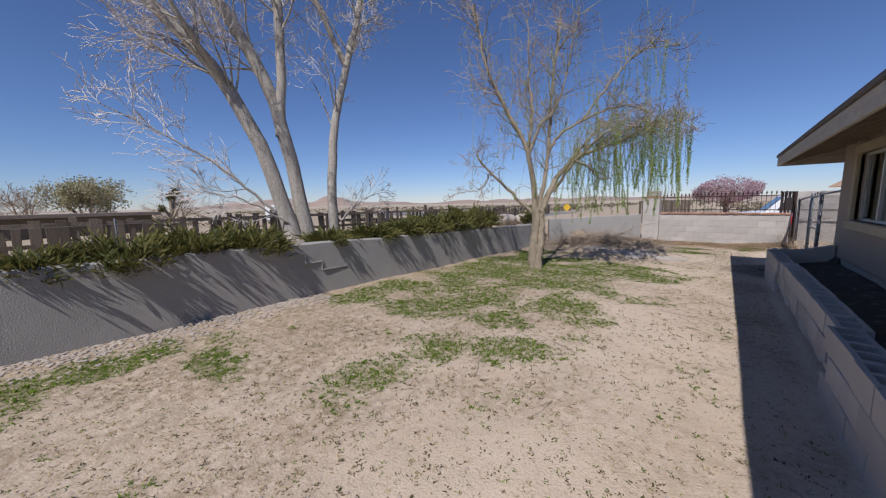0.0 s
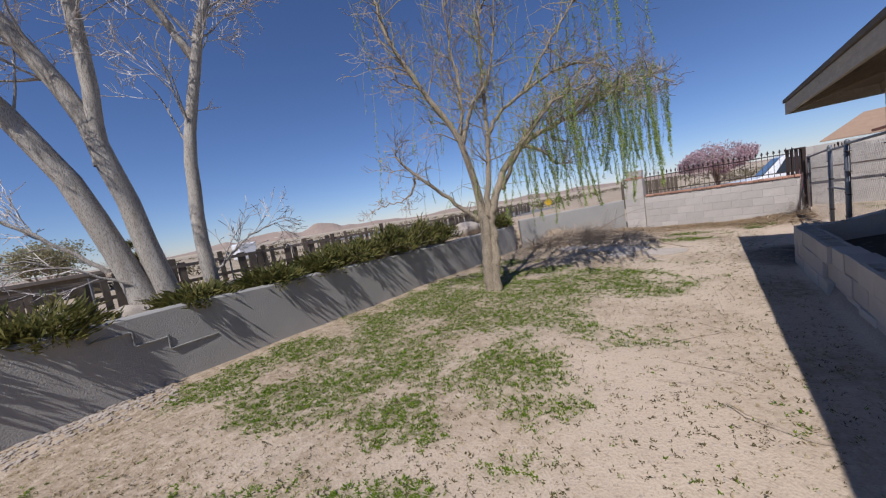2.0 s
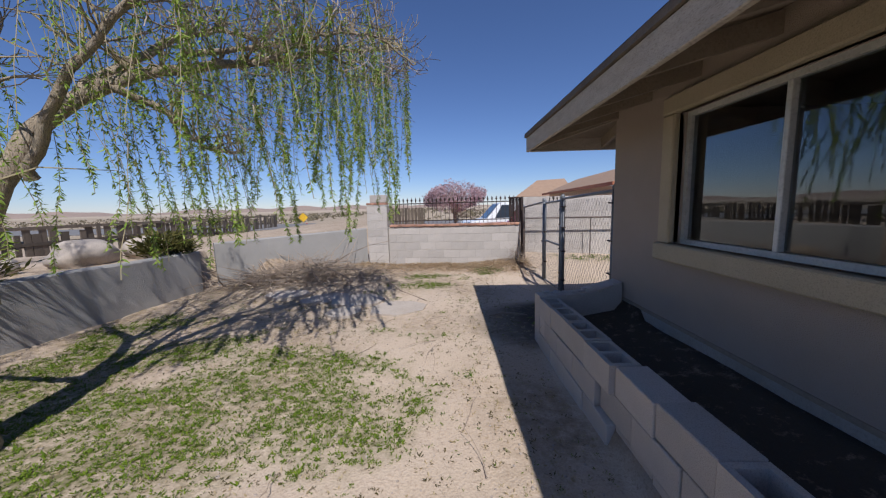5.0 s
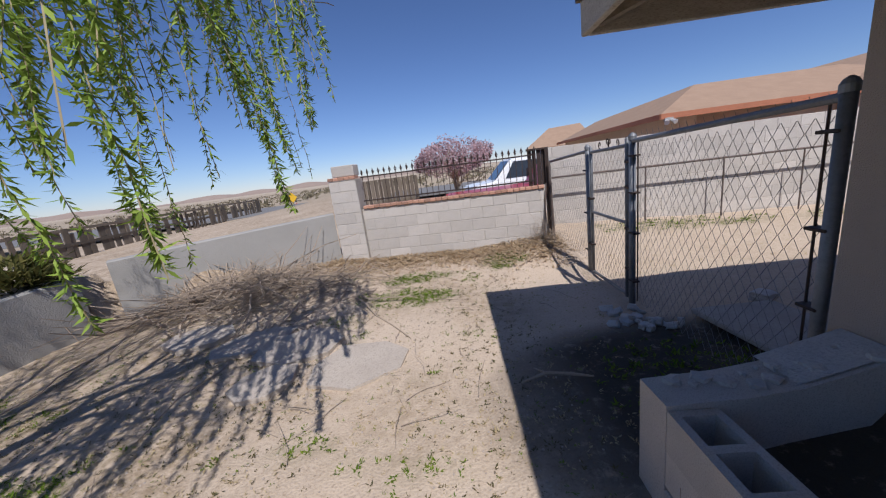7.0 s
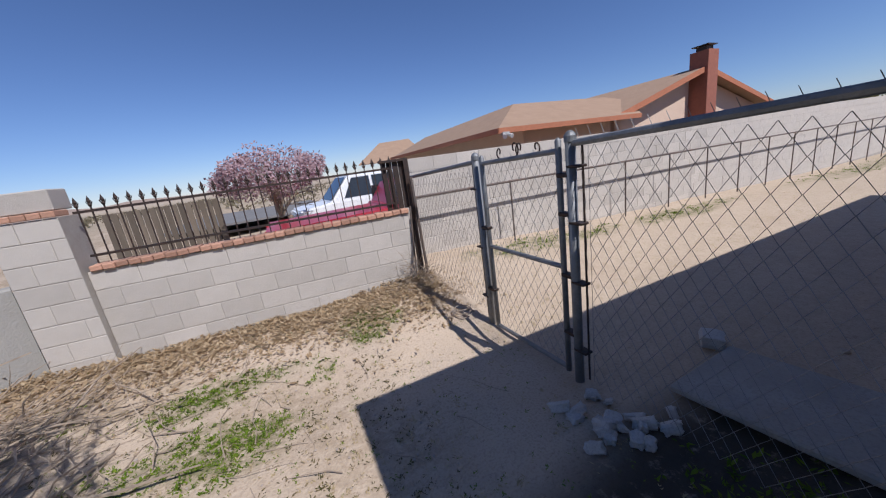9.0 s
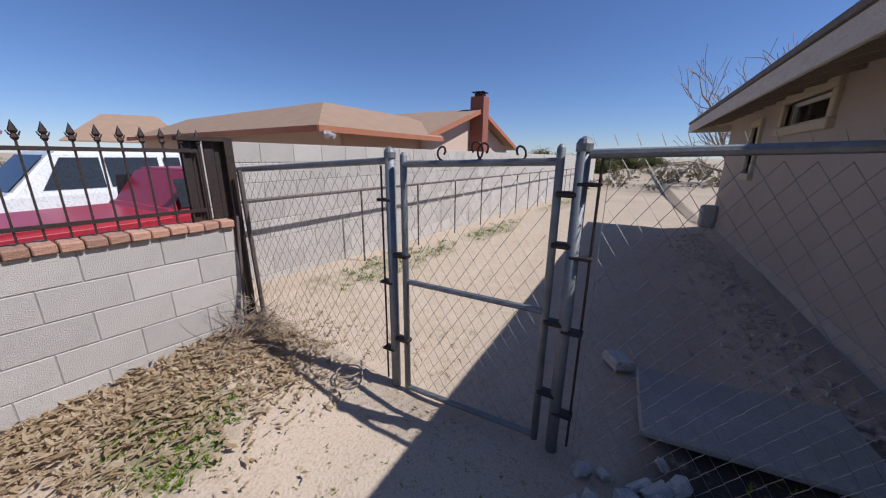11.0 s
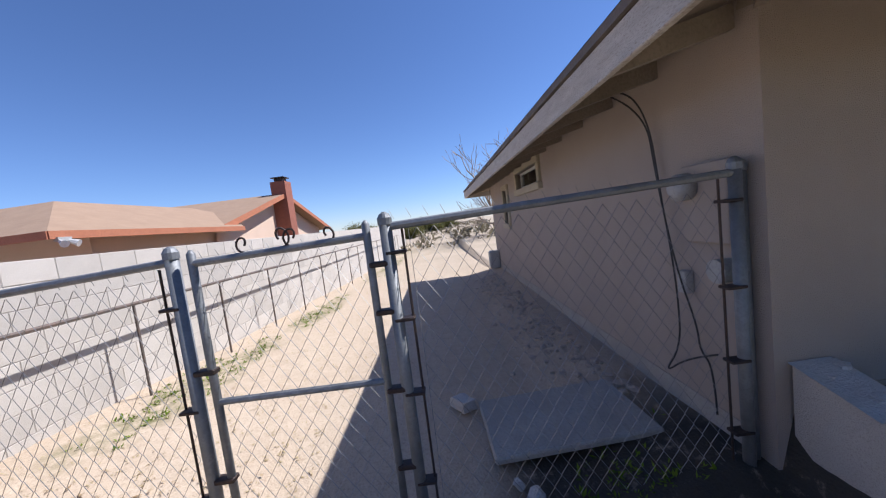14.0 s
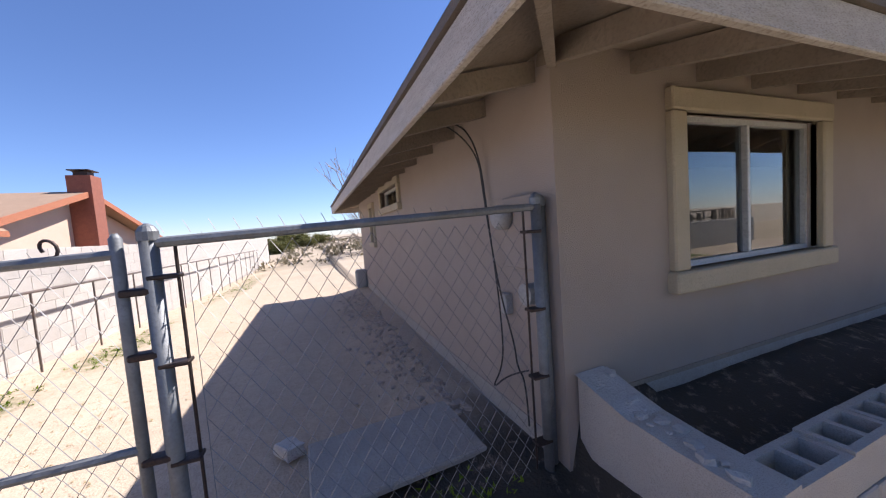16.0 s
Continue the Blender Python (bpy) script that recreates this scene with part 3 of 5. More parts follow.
# plastered end wall that steps up to the house
s = Soup()
prof = [(11.09, 0.555), (11.42, 0.56), (11.62, 0.58), (11.78, 0.62), (11.98, 0.68)]
for x, z in prof:
    s.v += [Vector((x, 18.82 + 0.03 * (x - 11.1), -0.3)), Vector((x, 18.82 + 0.03 * (x - 11.1), z)), Vector((x, 18.62, z + 0.01)), Vector((x, 18.62, -0.3))]
for i in range(len(prof) - 1):
    for j in range(3):
        s.f.append((i * 4 + j, i * 4 + j + 1, i * 4 + j + 5, i * 4 + j + 4))
s.f.append((3, 2, 1, 0))
s.f.append(tuple(16 + k for k in range(4)))
part("end_wall", s.mesh("end_wall"), M_BLOCK, planter, "cement-smeared block end wall")
part("cap", Soup().quad((11.62, 18.64, 0.595), (11.99, 18.64, 0.695), (11.99, 18.86, 0.69), (11.62, 18.86, 0.59)).mesh("cap"), M_STONE, planter, "cracked mortar cap")

rg = random.Random(15)
for i in range(14):
    u = rg.uniform(0, 1)
    s = Soup()
    s.rock((11.2 + 0.75 * u, 18.72 + rg.uniform(-0.07, 0.07), float(np.interp(11.2 + 0.75 * u, [q[0] for q in prof], [q[1] for q in prof])) + 0.012), rg.uniform(0.02, 0.06), rg, 0.6)
    part("mortar_lump", s.mesh("mortar_lump"), M_STONE, planter, "crumbled pale mortar")


# ---- chain-link fence and gate ----
def chain_mesh(y0, y1, z0, z1, x, pitch=0.088, rise=0.066):
    """Woven wires between y0 and y1, bent into diamonds, with twisted tips above the rail."""
    s = Soup()
    n = int(round((y1 - y0) / pitch))
    for i in range(n + 1):
        base = y0 + i * pitch
        for side in (-1, 1):
            pts, z, k = [], z0, 0
            while z < z1:
                yy = base + (pitch / 2 if k % 2 else 0) * side
                pts.append((x + 0.003 * side * (1 if k % 2 else -1), min(max(yy, y0), y1), z))
                z += rise
                k += 1
            if side == 1:
                s.tube(pts, [0.0018] * len(pts), 3, False)
        for kz in (z1 - 0.01,):
            s.tube([(x, base + pitch * 0.25, kz), (x, base + pitch * 0.5, kz + 0.05)], [0.0021, 0.0016], 3, False)
    for i in range(n + 1):
        base = y0 + (i + 0.5) * pitch
        if base > y1:
            break
        pts, z, k = [], z0, 0
        while z < z1:
            pts.append((x - 0.002 * (1 if k % 2 else -1), base + (0 if k % 2 else pitch / 2) * (1 if base + pitch / 2 <= y1 else 0), z))
            z += rise
            k += 1
        s.tube(pts, [0.0018] * len(pts), 3, False)
    return s.mesh("wire_mesh")


def post(name, x, y, top, r, parent, bottom=-0.4):
    p = part(name, Soup().tube([(x, y, bottom), (x, y, top - 0.03)], [r, r], 14).mesh(name), M_GALV, parent, "galvanised steel post", True)
    s = Soup()
    s.tube([(x, y, top - 0.055), (x, y, top - 0.02), (x, y, top), (x, y, top + 0.012)], [r + 0.005, r + 0.005, r * 0.8, r * 0.25], 14)
    part("cap", s.mesh("cap"), M_GALV, p, "domed steel cap")
    return p


FX = 12.06
fence = thing("chain_link_fence", "galvanised chain-link fence with round posts", "fence")
pA = post("post", FX, 19.02, 1.76, 0.030, fence)
pB = post("post", FX + 0.045, 18.952, 1.75, 0.027, fence)
pC = post("post", FX, 20.82, 1.70, 0.032, fence)
pD = post("post", FX, 21.92, 1.66, 0.032, fence)
pE = post("post", FX, 23.75, 1.52, 0.028, fence)
part("top_rail", rod((FX, 19.04, 1.69), (FX, 20.8, 1.635), 0.021).mesh("top_rail"), M_GALV, fence)
part("top_rail", rod((FX, 21.94, 1.59), (FX, 23.75, 1.48), 0.021).mesh("top_rail"), M_GALV, fence)
part("wire_mesh", chain_mesh(19.08, 20.74, 0.03, 1.68, FX + 0.02), M_WIRE, fence, "diamond wire mesh")
part("wire_mesh", chain_mesh(21.98, 23.71, 0.12, 1.53, FX + 0.02), M_WIRE, fence, "diamond wire mesh")
for y, top, zs in ((20.74, 1.62, (0.25, 0.75, 1.15, 1.5)), (19.10, 1.68, (0.3, 0.7, 1.1, 1.55)), (22.0, 1.56, (0.3, 0.8, 1.35)), (23.69, 1.44, (0.6, 1.1))):
    part("tension_bar", rod((FX + 0.01, y, 0.04), (FX + 0.01, y, top), 0.007, 5).mesh("tension_bar"), M_IRON, fence, "dark flat tension bar")
    for z in zs:
        py = {20.74: 20.82, 19.10: 19.02, 22.0: 21.92, 23.69: 23.75}[y]
        part("clamp_band", boxes(((FX - 0.035, min(y, py) - 0.012, z - 0.008), (FX + 0.035, max(y, py) + 0.012, z + 0.009)), bevel=0.004), M_IRON, fence, "steel clamp band")

gate = thing("chain_link_gate", "closed chain-link walk gate with scroll tops", "gate")
for y, top in ((20.92, 1.66), (21.82, 1.62)):
    part("stile", Soup().tube([(FX, y, 0.02), (FX, y, top), (FX, y, top + 0.02)], [0.021, 0.021, 0.008], 10).mesh("stile"), M_GALV, gate, "", True)
for z0, z1 in ((1.60, 1.57), (0.83, 0.83), (0.045, 0.03)):
    part("gate_rail", rod((FX, 20.92, z0), (FX, 21.82, z1), 0.019).mesh("gate_rail"), M_GALV, gate)
part("wire_mesh", chain_mesh(20.96, 21.79, 0.05, 1.59, FX + 0.02), M_WIRE, gate, "diamond wire mesh")
for y, zs in ((20.87, (0.35, 0.78, 1.2, 1.45)), (21.85, (0.4, 1.0))):
    for z in zs:
        part("hinge", boxes(((FX - 0.03, y - 0.055, z - 0.014), (FX + 0.03, y + 0.055, z + 0.014)), bevel=0.006), M_IRON, gate, "dark steel hinge or latch")


def scroll(y, z, r, flip):
    s = Soup()
    pts = [(FX, y + flip * r * (1 - t / 14) * math.sin(t * 0.45), z + 0.02 + r - r * (1 - t / 20) * math.cos(t * 0.45)) for t in range(13)]
    return s.tube(pts, [0.006] * 13, 5).mesh("scroll")


for y, r, fl in ((21.30, 0.055, 1), (21.36, 0.06, -1), (21.55, 0.045, 1), (21.12, 0.045, -1)):
    part("scroll", scroll(y, 1.575, r, fl), M_IRON, gate, "curled wire ornament")

# ---- front block wall with pier, brick cap and iron panel ----
def block_wall(name, label, x0, x1, y, z0, courses, L, H, T, top_of=None, limit=None):
    t = thing(name, label, "wall", kind="structure")
    part("mortar", boxes(((x0 + 0.004, y + 0.006, z0 - 0.3), (x1 - 0.004, y + T - 0.006, z0 + courses * H - 0.006))), M_MORTAR, t, "recessed mortar joints")
    g = 0.006
    shapes = {}
    far = bmesh.new()
    for c in range(courses):
        x = x0 - (L / 2 if c % 2 else 0)
        while x < x1 - 0.02:
            a, b = max(x, x0), min(x + L, x1)
            w = round(b - a - g, 3)
            if w > 0.03:
                if limit is None or a < limit:
                    if w not in shapes:
                        shapes[w] = mesh_of(boxes(((0, 0, 0), (w, T, H - g)), bevel=0.004), "block")
                        shapes[w].materials.append(M_BLOCK)
                    o = part("block", shapes[w], None, t)
                    o.location = (a, y, z0 + c * H)
                else:
                    k = (c * 7 + int(a * 100)) % 4 * 0.0008
                    box(far, (a, y + k, z0 + c * H), (a + w, y + T, z0 + c * H + H - g))
            x += L
    if limit is not None:
        o = part("far_blocks", far, M_BLOCK, t)
        o["kind"] = "stuff"
    else:
        far.free()
    return t


FY = 23.34
fw = block_wall("wall_front", "low grey concrete block wall under iron fence", 8.58, 11.86, FY, 0.07, 5, 0.40, 0.2, 0.16)
rng = random.Random(9)
n = 31
brick = mesh_of(boxes(((0, 0, 0), (0.098, 0.2, 0.055)), bevel=0.006), "brick")
brick.materials.append(M_BRICK)
for i in range(n):
    o = part("brick", brick, None, fw)
    o.location = (8.62 + i * 0.1045, FY - 0.03 + rng.uniform(-0.006, 0.006), 1.067 + rng.uniform(-0.003, 0.004))
    o.rotation_euler = (0, rng.uniform(-0.03, 0.03), rng.uniform(-0.04, 0.04))
pier = block_wall("wall_front_pier", "concrete block pier with a plain cap block", 8.06, 8.58, FY - 0.08, 0.03, 8, 0.40, 0.2, 0.34)
part("cap_block", boxes(((8.14, FY - 0.05, 1.69), (8.56, FY + 0.22, 1.885)), bevel=0.01), M_BLOCK, pier, "single block laid on top")
for i in range(5):
    o = part("brick", brick, None, pier)
    o.location = (8.06 + i * 0.105, FY - 0.1, 1.632)

iron = thing("iron_fence", "dark wrought-iron fence panel with spear tips", "fence")
for z in (1.21, 1.64):
    part("rail", boxes(((8.62, FY + 0.06, z - 0.012), (11.72, FY + 0.085, z + 0.012))), M_IRON, iron)
s = Soup()
s.tube([(0, 0, 0), (0, 0, 0.56)], [0.0075, 0.0075], 4)
s.tube([(0, 0, 0.55), (0, 0, 0.565), (0, 0, 0.585), (0, 0, 0.6), (0, 0, 0.655)], [0.008, 0.018, 0.010, 0.020, 0.001], 6)
s.tube([(-0.026, 0, 0.60), (-0.016, 0, 0.578), (0, 0, 0.574), (0.016, 0, 0.578), (0.026, 0, 0.60)], [0.003, 0.006, 0.006, 0.006, 0.003], 4)
picket = s.mesh("picket")
picket.materials.append(M_IRON)
for i in range(30):
    o = part("picket", picket, None, iron)
    o.location = (8.66 + i * 0.106, FY + 0.072, 1.13)
panel = thing("metal_shutter_panel", "dark folded metal panel closing the fence end", "panel")
for i in range(4):
    part("slat", boxes(((11.62 + i * 0.075, FY + 0.09 + 0.015 * (i % 2), 1.12), (11.685 + i * 0.075, FY + 0.105 + 0.015 * (i % 2), 1.72))), M_IRON, panel)
part("panel_frame", boxes(((11.60, FY + 0.05, 1.71), (11.96, FY + 0.13, 1.74)), ((11.90, FY + 0.05, 0.1), (11.96, FY + 0.12, 1.71))), M_IRON, panel)

# shaky old gate frame leaning at the wall's end
old = thing("leaning_pipe", "thin rusty pipes leaning at the wall end", "pipe")
part("pipe", rod((11.80, FY - 0.06, 0.05), (11.88, FY - 0.03, 1.15), 0.012, 6).mesh("pipe"), M_RAIL, old)
part("pipe", rod((11.98, FY - 0.05, -0.05), (11.95, FY - 0.02, 1.5), 0.018, 6).mesh("pipe"), M_RAIL, old)

# the whole front run stands slightly askew to the house
askew = Matrix.Translation((11.8, FY, 0)) @ Matrix.Rotation(radians(-5.7), 4, "Z") @ Matrix.Translation((-11.8, -FY, 0))
for t in (fw, pier, iron, panel, old):
    t.matrix_world = askew

# ---- neighbour's long block wall, with a wire fence before it ----
block_wall("wall_neighbour", "long pale concrete block wall beside the side yard", 12.0, 44.0, 24.0, -0.26, 10, 0.40, 0.2, 0.16, limit=19.2)
rail_fence = thing("rail_fence", "rusty post and rail fence before the block wall", "fence")
for i in range(17):
    x = 13.75 + i * 1.35
    part("post", rod((x, 23.72, -0.6), (x, 23.72, 1.20 - 0.013 * i), 0.014, 6).mesh("post"), M_RAIL, rail_fence)
part("rail", rod((12.1, 23.72, 1.2), (36, 23.72, 0.97), 0.02, 6).mesh("rail"), M_RAIL, rail_fence)

# ---- neighbour's house ----
nh = thing("neighbour_house", "peach stucco house with tan shingle roofs", "house", (0, 0, 0))
E1 = 2.22
part("wall", boxes(((17.0, 27.3, -1.0), (29.0, 38.2, E1))), M_PINK, nh, "peach stucco wall")


def slab_quad(pts, thick):
    s = Soup()
    lo = [Vector(p) - Vector((0, 0, thick)) for p in pts]
    s.quad(*pts)
    s.quad(*lo[::-1])
    m = len(pts)
    for i in range(m):
        s.quad(lo[i], lo[(i + 1) % m], pts[(i + 1) % m], pts[i])
    return s.mesh("roof")


A, B = Vector((15.6, 26.5, E1)), Vector((20.9, 26.5, E1))
H1, H2 = Vector((17.9, 28.8, 3.10)), Vector((22.2, 28.9, 3.12))
part("roof", slab_quad([A, B, Vector((22.6, 28.0, 2.8)), H2, H1], 0.05), M_TANROOF, nh, "tan shingle hip roof")
part("roof", slab_quad([Vector((16.6, 38.5, E1 - 0.05)), A, H1, Vector((18.9, 38.5, 3.1))], 0.05), M_TANROOF, nh)
part("roof", slab_quad([Vector((15.2, 40.6, 2.1)), Vector((19.6, 40.2, 2.1)), Vector((19.6, 43.0, 3.5)), Vector((17.4, 43.0, 3.4))], 0.05), M_TANROOF, nh)
for a, b in ((A, B), (Vector((16.6, 38.5, E1)), A)):
    part("fascia", beam(a + Vector((0, 0, -0.06)), b + Vector((0, 0, -0.06)), 0.04, 0.13).mesh("fascia"), M_ORANGE, nh, "orange painted fascia")
PK, GL, GR = Vector((24.7, 26.75, 3.58)), Vector((20.3, 26.75, 2.3)), Vector((30.0, 26.75, 2.04))
bk = Vector((0, 11, 0))
part("roof", slab_quad([GL, PK, PK + bk, GL + bk], 0.06), M_TANROOF, nh)
part("roof", slab_quad([PK, GR, GR + bk, PK + bk], 0.06), M_TANROOF, nh)
for a, b in ((GL, PK), (PK, GR)):
    part("bargeboard", beam(a + Vector((0, -0.03, -0.08)), b + Vector((0, -0.03, -0.08)), 0.05, 0.17).mesh("bargeboard"), M_ORANGE, nh, "orange painted bargeboard")
part("gable", Soup().quad((20.6, 27.2, -1), (29.4, 27.2, -1), (29.4, 27.2, 2.1), (24.7, 27.2, 3.46), (20.6, 27.2, 2.28)).mesh("gable"), M_PINK, nh, "peach stucco gable wall")
ch = part("chimney", boxes(((24.5, 26.6, -1), (25.1, 27.2, 4.06))), M_CHIM, nh, "red brick chimney")
part("chimney_cap", boxes(((24.62, 26.72, 4.06), (24.98, 27.07, 4.2)), ((24.52, 26.63, 4.22), (25.08, 27.17, 4.25))), M_IRON, ch, "metal rain cap")
lamp = thing("flood_lamp", "white twin floodlight under the neighbour's eave", "lamp")
part("lamp_head", Soup().tube([(15.72, 26.46, E1 - 0.16), (15.66, 26.34, E1 - 0.22)], [0.03, 0.06], 8).mesh("lamp_head"), M_ALU, lamp)
part("lamp_head", Soup().tube([(15.84, 26.46, E1 - 0.16), (15.88, 26.34, E1 - 0.22)], [0.03, 0.06], 8).mesh("lamp_head"), M_ALU, lamp)
part("bracket", boxes(((15.68, 26.44, E1 - 0.17), (15.88, 26.52, E1 - 0.10))), M_GREY, lamp)


# ---- trees ----
def grow(wood, tips, p, d, length, r, depth, rng, opt):
    """One limb, bent along its way, that bears smaller ones. Collects the ends of the smallest."""
    n = 5 if depth > 1 else 4
    pts, rad = [p.copy()], [r]
    q, dd = p.copy(), d.copy()
    for i in range(n):
        wob = opt["wobble"] * (1.0 if depth > 1 else 1.5)
        dd = (dd + Vector((rng.gauss(0, wob), rng.gauss(0, wob), rng.gauss(0, wob) + opt["up"]))).normalized()
        q = q + dd * (length / n)
        pts.append(q.copy())
        rad.append(max(opt["thin"], r * (1 - (1 - opt["taper"]) * (i + 1) / n)))
    sides = 9 if r > 0.08 else 6 if r > 0.03 else 4 if r > 0.01 else 3
    (wood if r > opt["twig"] else tips["twig"]).tube(pts, rad, sides, False)
    if depth == 0:
        tips["ends"].append((pts[-1], dd.copy()))
        return
    for k in range(opt["kids"][depth]):
        t = rng.uniform(0.3, 1.0) if k else 1.0
        i = min(n - 1, int(t * n))
        o = pts[i].lerp(pts[i + 1], t * n - i) if i < n else pts[-1]
        base = (pts[min(i + 1, n)] - pts[i]).normalized()
        ang = radians(rng.uniform(*opt["angle"])) * (0.5 if k == 0 else 1)
        ax = base.orthogonal().normalized()
        ax.rotate(Matrix.Rotation(rng.uniform(0, 6.283), 3, base))
        nd = base.copy()
        nd.rotate(Matrix.Rotation(ang, 3, ax))
        grow(wood, tips, o, nd, length * rng.uniform(*opt["shrink"]), rad[min(i + 1, n)] * (0.85 if k == 0 else rng.uniform(0.45, 0.7)), depth - 1, rng, opt)


def bare_tree(name, label, base, stems, opt, seed, bark, twig):
    rng = random.Random(seed)
    wood, tips = Soup(), {"twig": Soup(), "ends": []}
    for d, L, r, depth, off in stems:
        grow(wood, tips, Vector(base) + Vector(off), Vector(d).normalized(), L, r, depth, rng, opt)
    t = thing(name, label, "tree")
    part("trunk", wood.mesh("trunk"), bark, t, "", True)
    part("crown", tips["twig"].mesh("crown"), twig, t, "fine bare twigs")
    return t, tips


def smooth_line(pts, n):
    """Points along a soft curve through pts."""
    pts = [Vector(q) for q in pts]
    out = []
    for i in range(len(pts) - 1):
        p0, p1, p2, p3 = pts[max(i - 1, 0)], pts[i], pts[i + 1], pts[min(i + 2, len(pts) - 1)]
        for k in range(n):
            t = k / n
            out.append(0.5 * (2 * p1 + (p2 - p0) * t + (2 * p0 - 5 * p1 + 4 * p2 - p3) * t * t + (3 * p1 - p0 - 3 * p2 + p3) * t ** 3))
    return out + [pts[-1]]


def limbed_tree(name, label, limbs, opt, seed, bark, twig):
    """A tree from its main limbs (points, thickness at both ends, shoots a metre, where they begin, their length, their order)."""
    rng = random.Random(seed)
    wood, tips = Soup(), {"twig": Soup(), "ends": []}
    t = thing(name, label, "tree")
    lines = []
    for k, (pts, r0, r1, per, first, reach, depth) in enumerate(limbs):
        line = smooth_line(pts, 7)
        wob = [Vector((rng.gauss(0, 1), rng.gauss(0, 1), rng.gauss(0, 1))) * 0.012 for _ in line]
        line = [q + w for q, w in zip(line, wob)]
        n = len(line) - 1
        rad = [(r0 + (r1 - r0) * (i / n) ** 0.8) * (1 + 0.03 * rng.uniform(-1, 1)) for i in range(n + 1)]
        if k == 0:
            rad[0] *= 1.5
            rad[1] *= 1.15
        part("trunk" if r0 > 0.09 else "limb", Soup().tube(line, rad, 10 if r0 > 0.06 else 7, False).mesh("limb"), bark, t, "", True)
        lines.append(line)
        total = sum((line[i + 1] - line[i]).length for i in range(n))
        for j in range(int(total * per)):
            u = rng.uniform(first, 1.0)
            i = min(n - 1, int(u * n))
            o = line[i].lerp(line[i + 1], u * n - i)
            d = (line[i + 1] - line[i]).normalized()
            ax = d.orthogonal().normalized()
            ax.rotate(Matrix.Rotation(rng.uniform(0, 6.283), 3, d))
            d = d.copy()
            d.rotate(Matrix.Rotation(radians(rng.uniform(*opt["angle"])), 3, ax))
            grow(wood, tips, o, d, reach * rng.uniform(0.5, 1.15) * (1.1 - 0.4 * u), min(rad[i] * 0.55, reach * 0.016), depth, rng, opt)
    part("bough", wood.mesh("bough"), bark, t, "forking boughs", True)["kind"] = "stuff"
    part("crown", tips["twig"].mesh("crown"), twig, t, "fine bare twigs")
    return t, tips, lines


COTTON = dict(wobble=0.10, up=0.02, taper=0.5, thin=0.0045, twig=0.012, kids=[0, 4, 4, 4], angle=(22, 58), shrink=(0.42, 0.68))
tall_limbs = []
tall_limbs.append(([(3.5, 12.9, 0.6), (3.2, 11.95, 3.75), (2.5, 9.9, 6), (1.5, 7.2, 7.6)], 0.19, 0.03, 4, 0.3, 1.5, 3))
tall_limbs.append(([(3.6, 13.1, 0.6), (3.35, 12.5, 4.1), (2.7, 10.6, 7.2), (2.4, 9.65, 8.5)], 0.17, 0.04, 4, 0.3, 1.5, 3))
tall_limbs.append(([(3.44, 12.72, 3.0), (3.6, 12.75, 5.8), (3.4, 12, 7.9), (3.3, 11.6, 9.2)], 0.11, 0.035, 4.5, 0.2, 1.4, 3))
tall_limbs.append(([(3.4, 12.5, 1.5), (3.06, 11.6, 2.45), (2.6, 10.3, 3.3)], 0.035, 0.008, 7, 0.2, 0.8, 2))
tall_limbs.append(([(3.6, 12.8, 1.2), (3.5, 12, 1.7), (3.5, 11.3, 1.9)], 0.025, 0.006, 7, 0.2, 0.7, 2))
tall_limbs.append(([(3.2, 11.95, 3.75), (3.6, 11.2, 4.6), (3.7, 10.4, 6)], 0.07, 0.015, 4.5, 0.2, 1.2, 3))
limbed_tree("cottonwood_tree", "tall bare cottonwood with several pale leaning trunks", tall_limbs, COTTON, 11, M_BARK, M_TWIG)
slender_limbs = []
slender_limbs.append(([(3.74, 13.6, 0.6), (3.78, 13.68, 3), (4.05, 14.5, 6.3), (4.2, 14.95, 7.8)], 0.125, 0.035, 4.5, 0.35, 1.2, 3))
slender_limbs.append(([(3.89, 14.02, 4.6), (3.75, 13.5, 5.7), (3.5, 13, 6.7), (3.4, 12.6, 7.8)], 0.07, 0.02, 4.5, 0.15, 1.1, 3))
slender_limbs.append(([(3.78, 13.65, 1.2), (3.9, 14.2, 1.7), (3.9, 14.8, 1.9)], 0.025, 0.006, 8, 0.1, 0.7, 2))
limbed_tree("cottonwood_tree", "slender bare cottonwood forking high up", slender_limbs, COTTON, 5, M_BARK, M_TWIG)

# the willow: a short twisted trunk, spreading limbs, weeping leafy strands on one side
WIL = dict(wobble=0.16, up=0.05, taper=0.5, thin=0.0035, twig=0.009, kids=[0, 4, 4, 4], angle=(25, 65), shrink=(0.45, 0.72))
willow_limbs = []
willow_limbs.append(([(6.83, 17.05, -0.15), (6.84, 17.06, 0.4), (6.87, 17.08, 0.9), (6.88, 17.1, 1.45)], 0.12, 0.1, 0, 0.5, 0.5, 1))
willow_limbs.append(([(6.96, 17, -0.15), (7, 17.06, 0.5), (6.98, 17.15, 1), (6.96, 17.16, 1.42)], 0.085, 0.075, 0, 0.5, 0.5, 1))
willow_limbs.append(([(6.86, 17.08, 1.35), (6.68, 16.92, 2.8), (6.04, 16.34, 4.5), (5.7, 16.2, 6)], 0.085, 0.014, 6, 0.3, 0.9, 2))
willow_limbs.append(([(6.92, 17.13, 1.4), (7.04, 17.24, 2.38), (7.05, 17.5, 4.3), (7.1, 17.8, 6)], 0.07, 0.012, 6, 0.3, 0.9, 2))
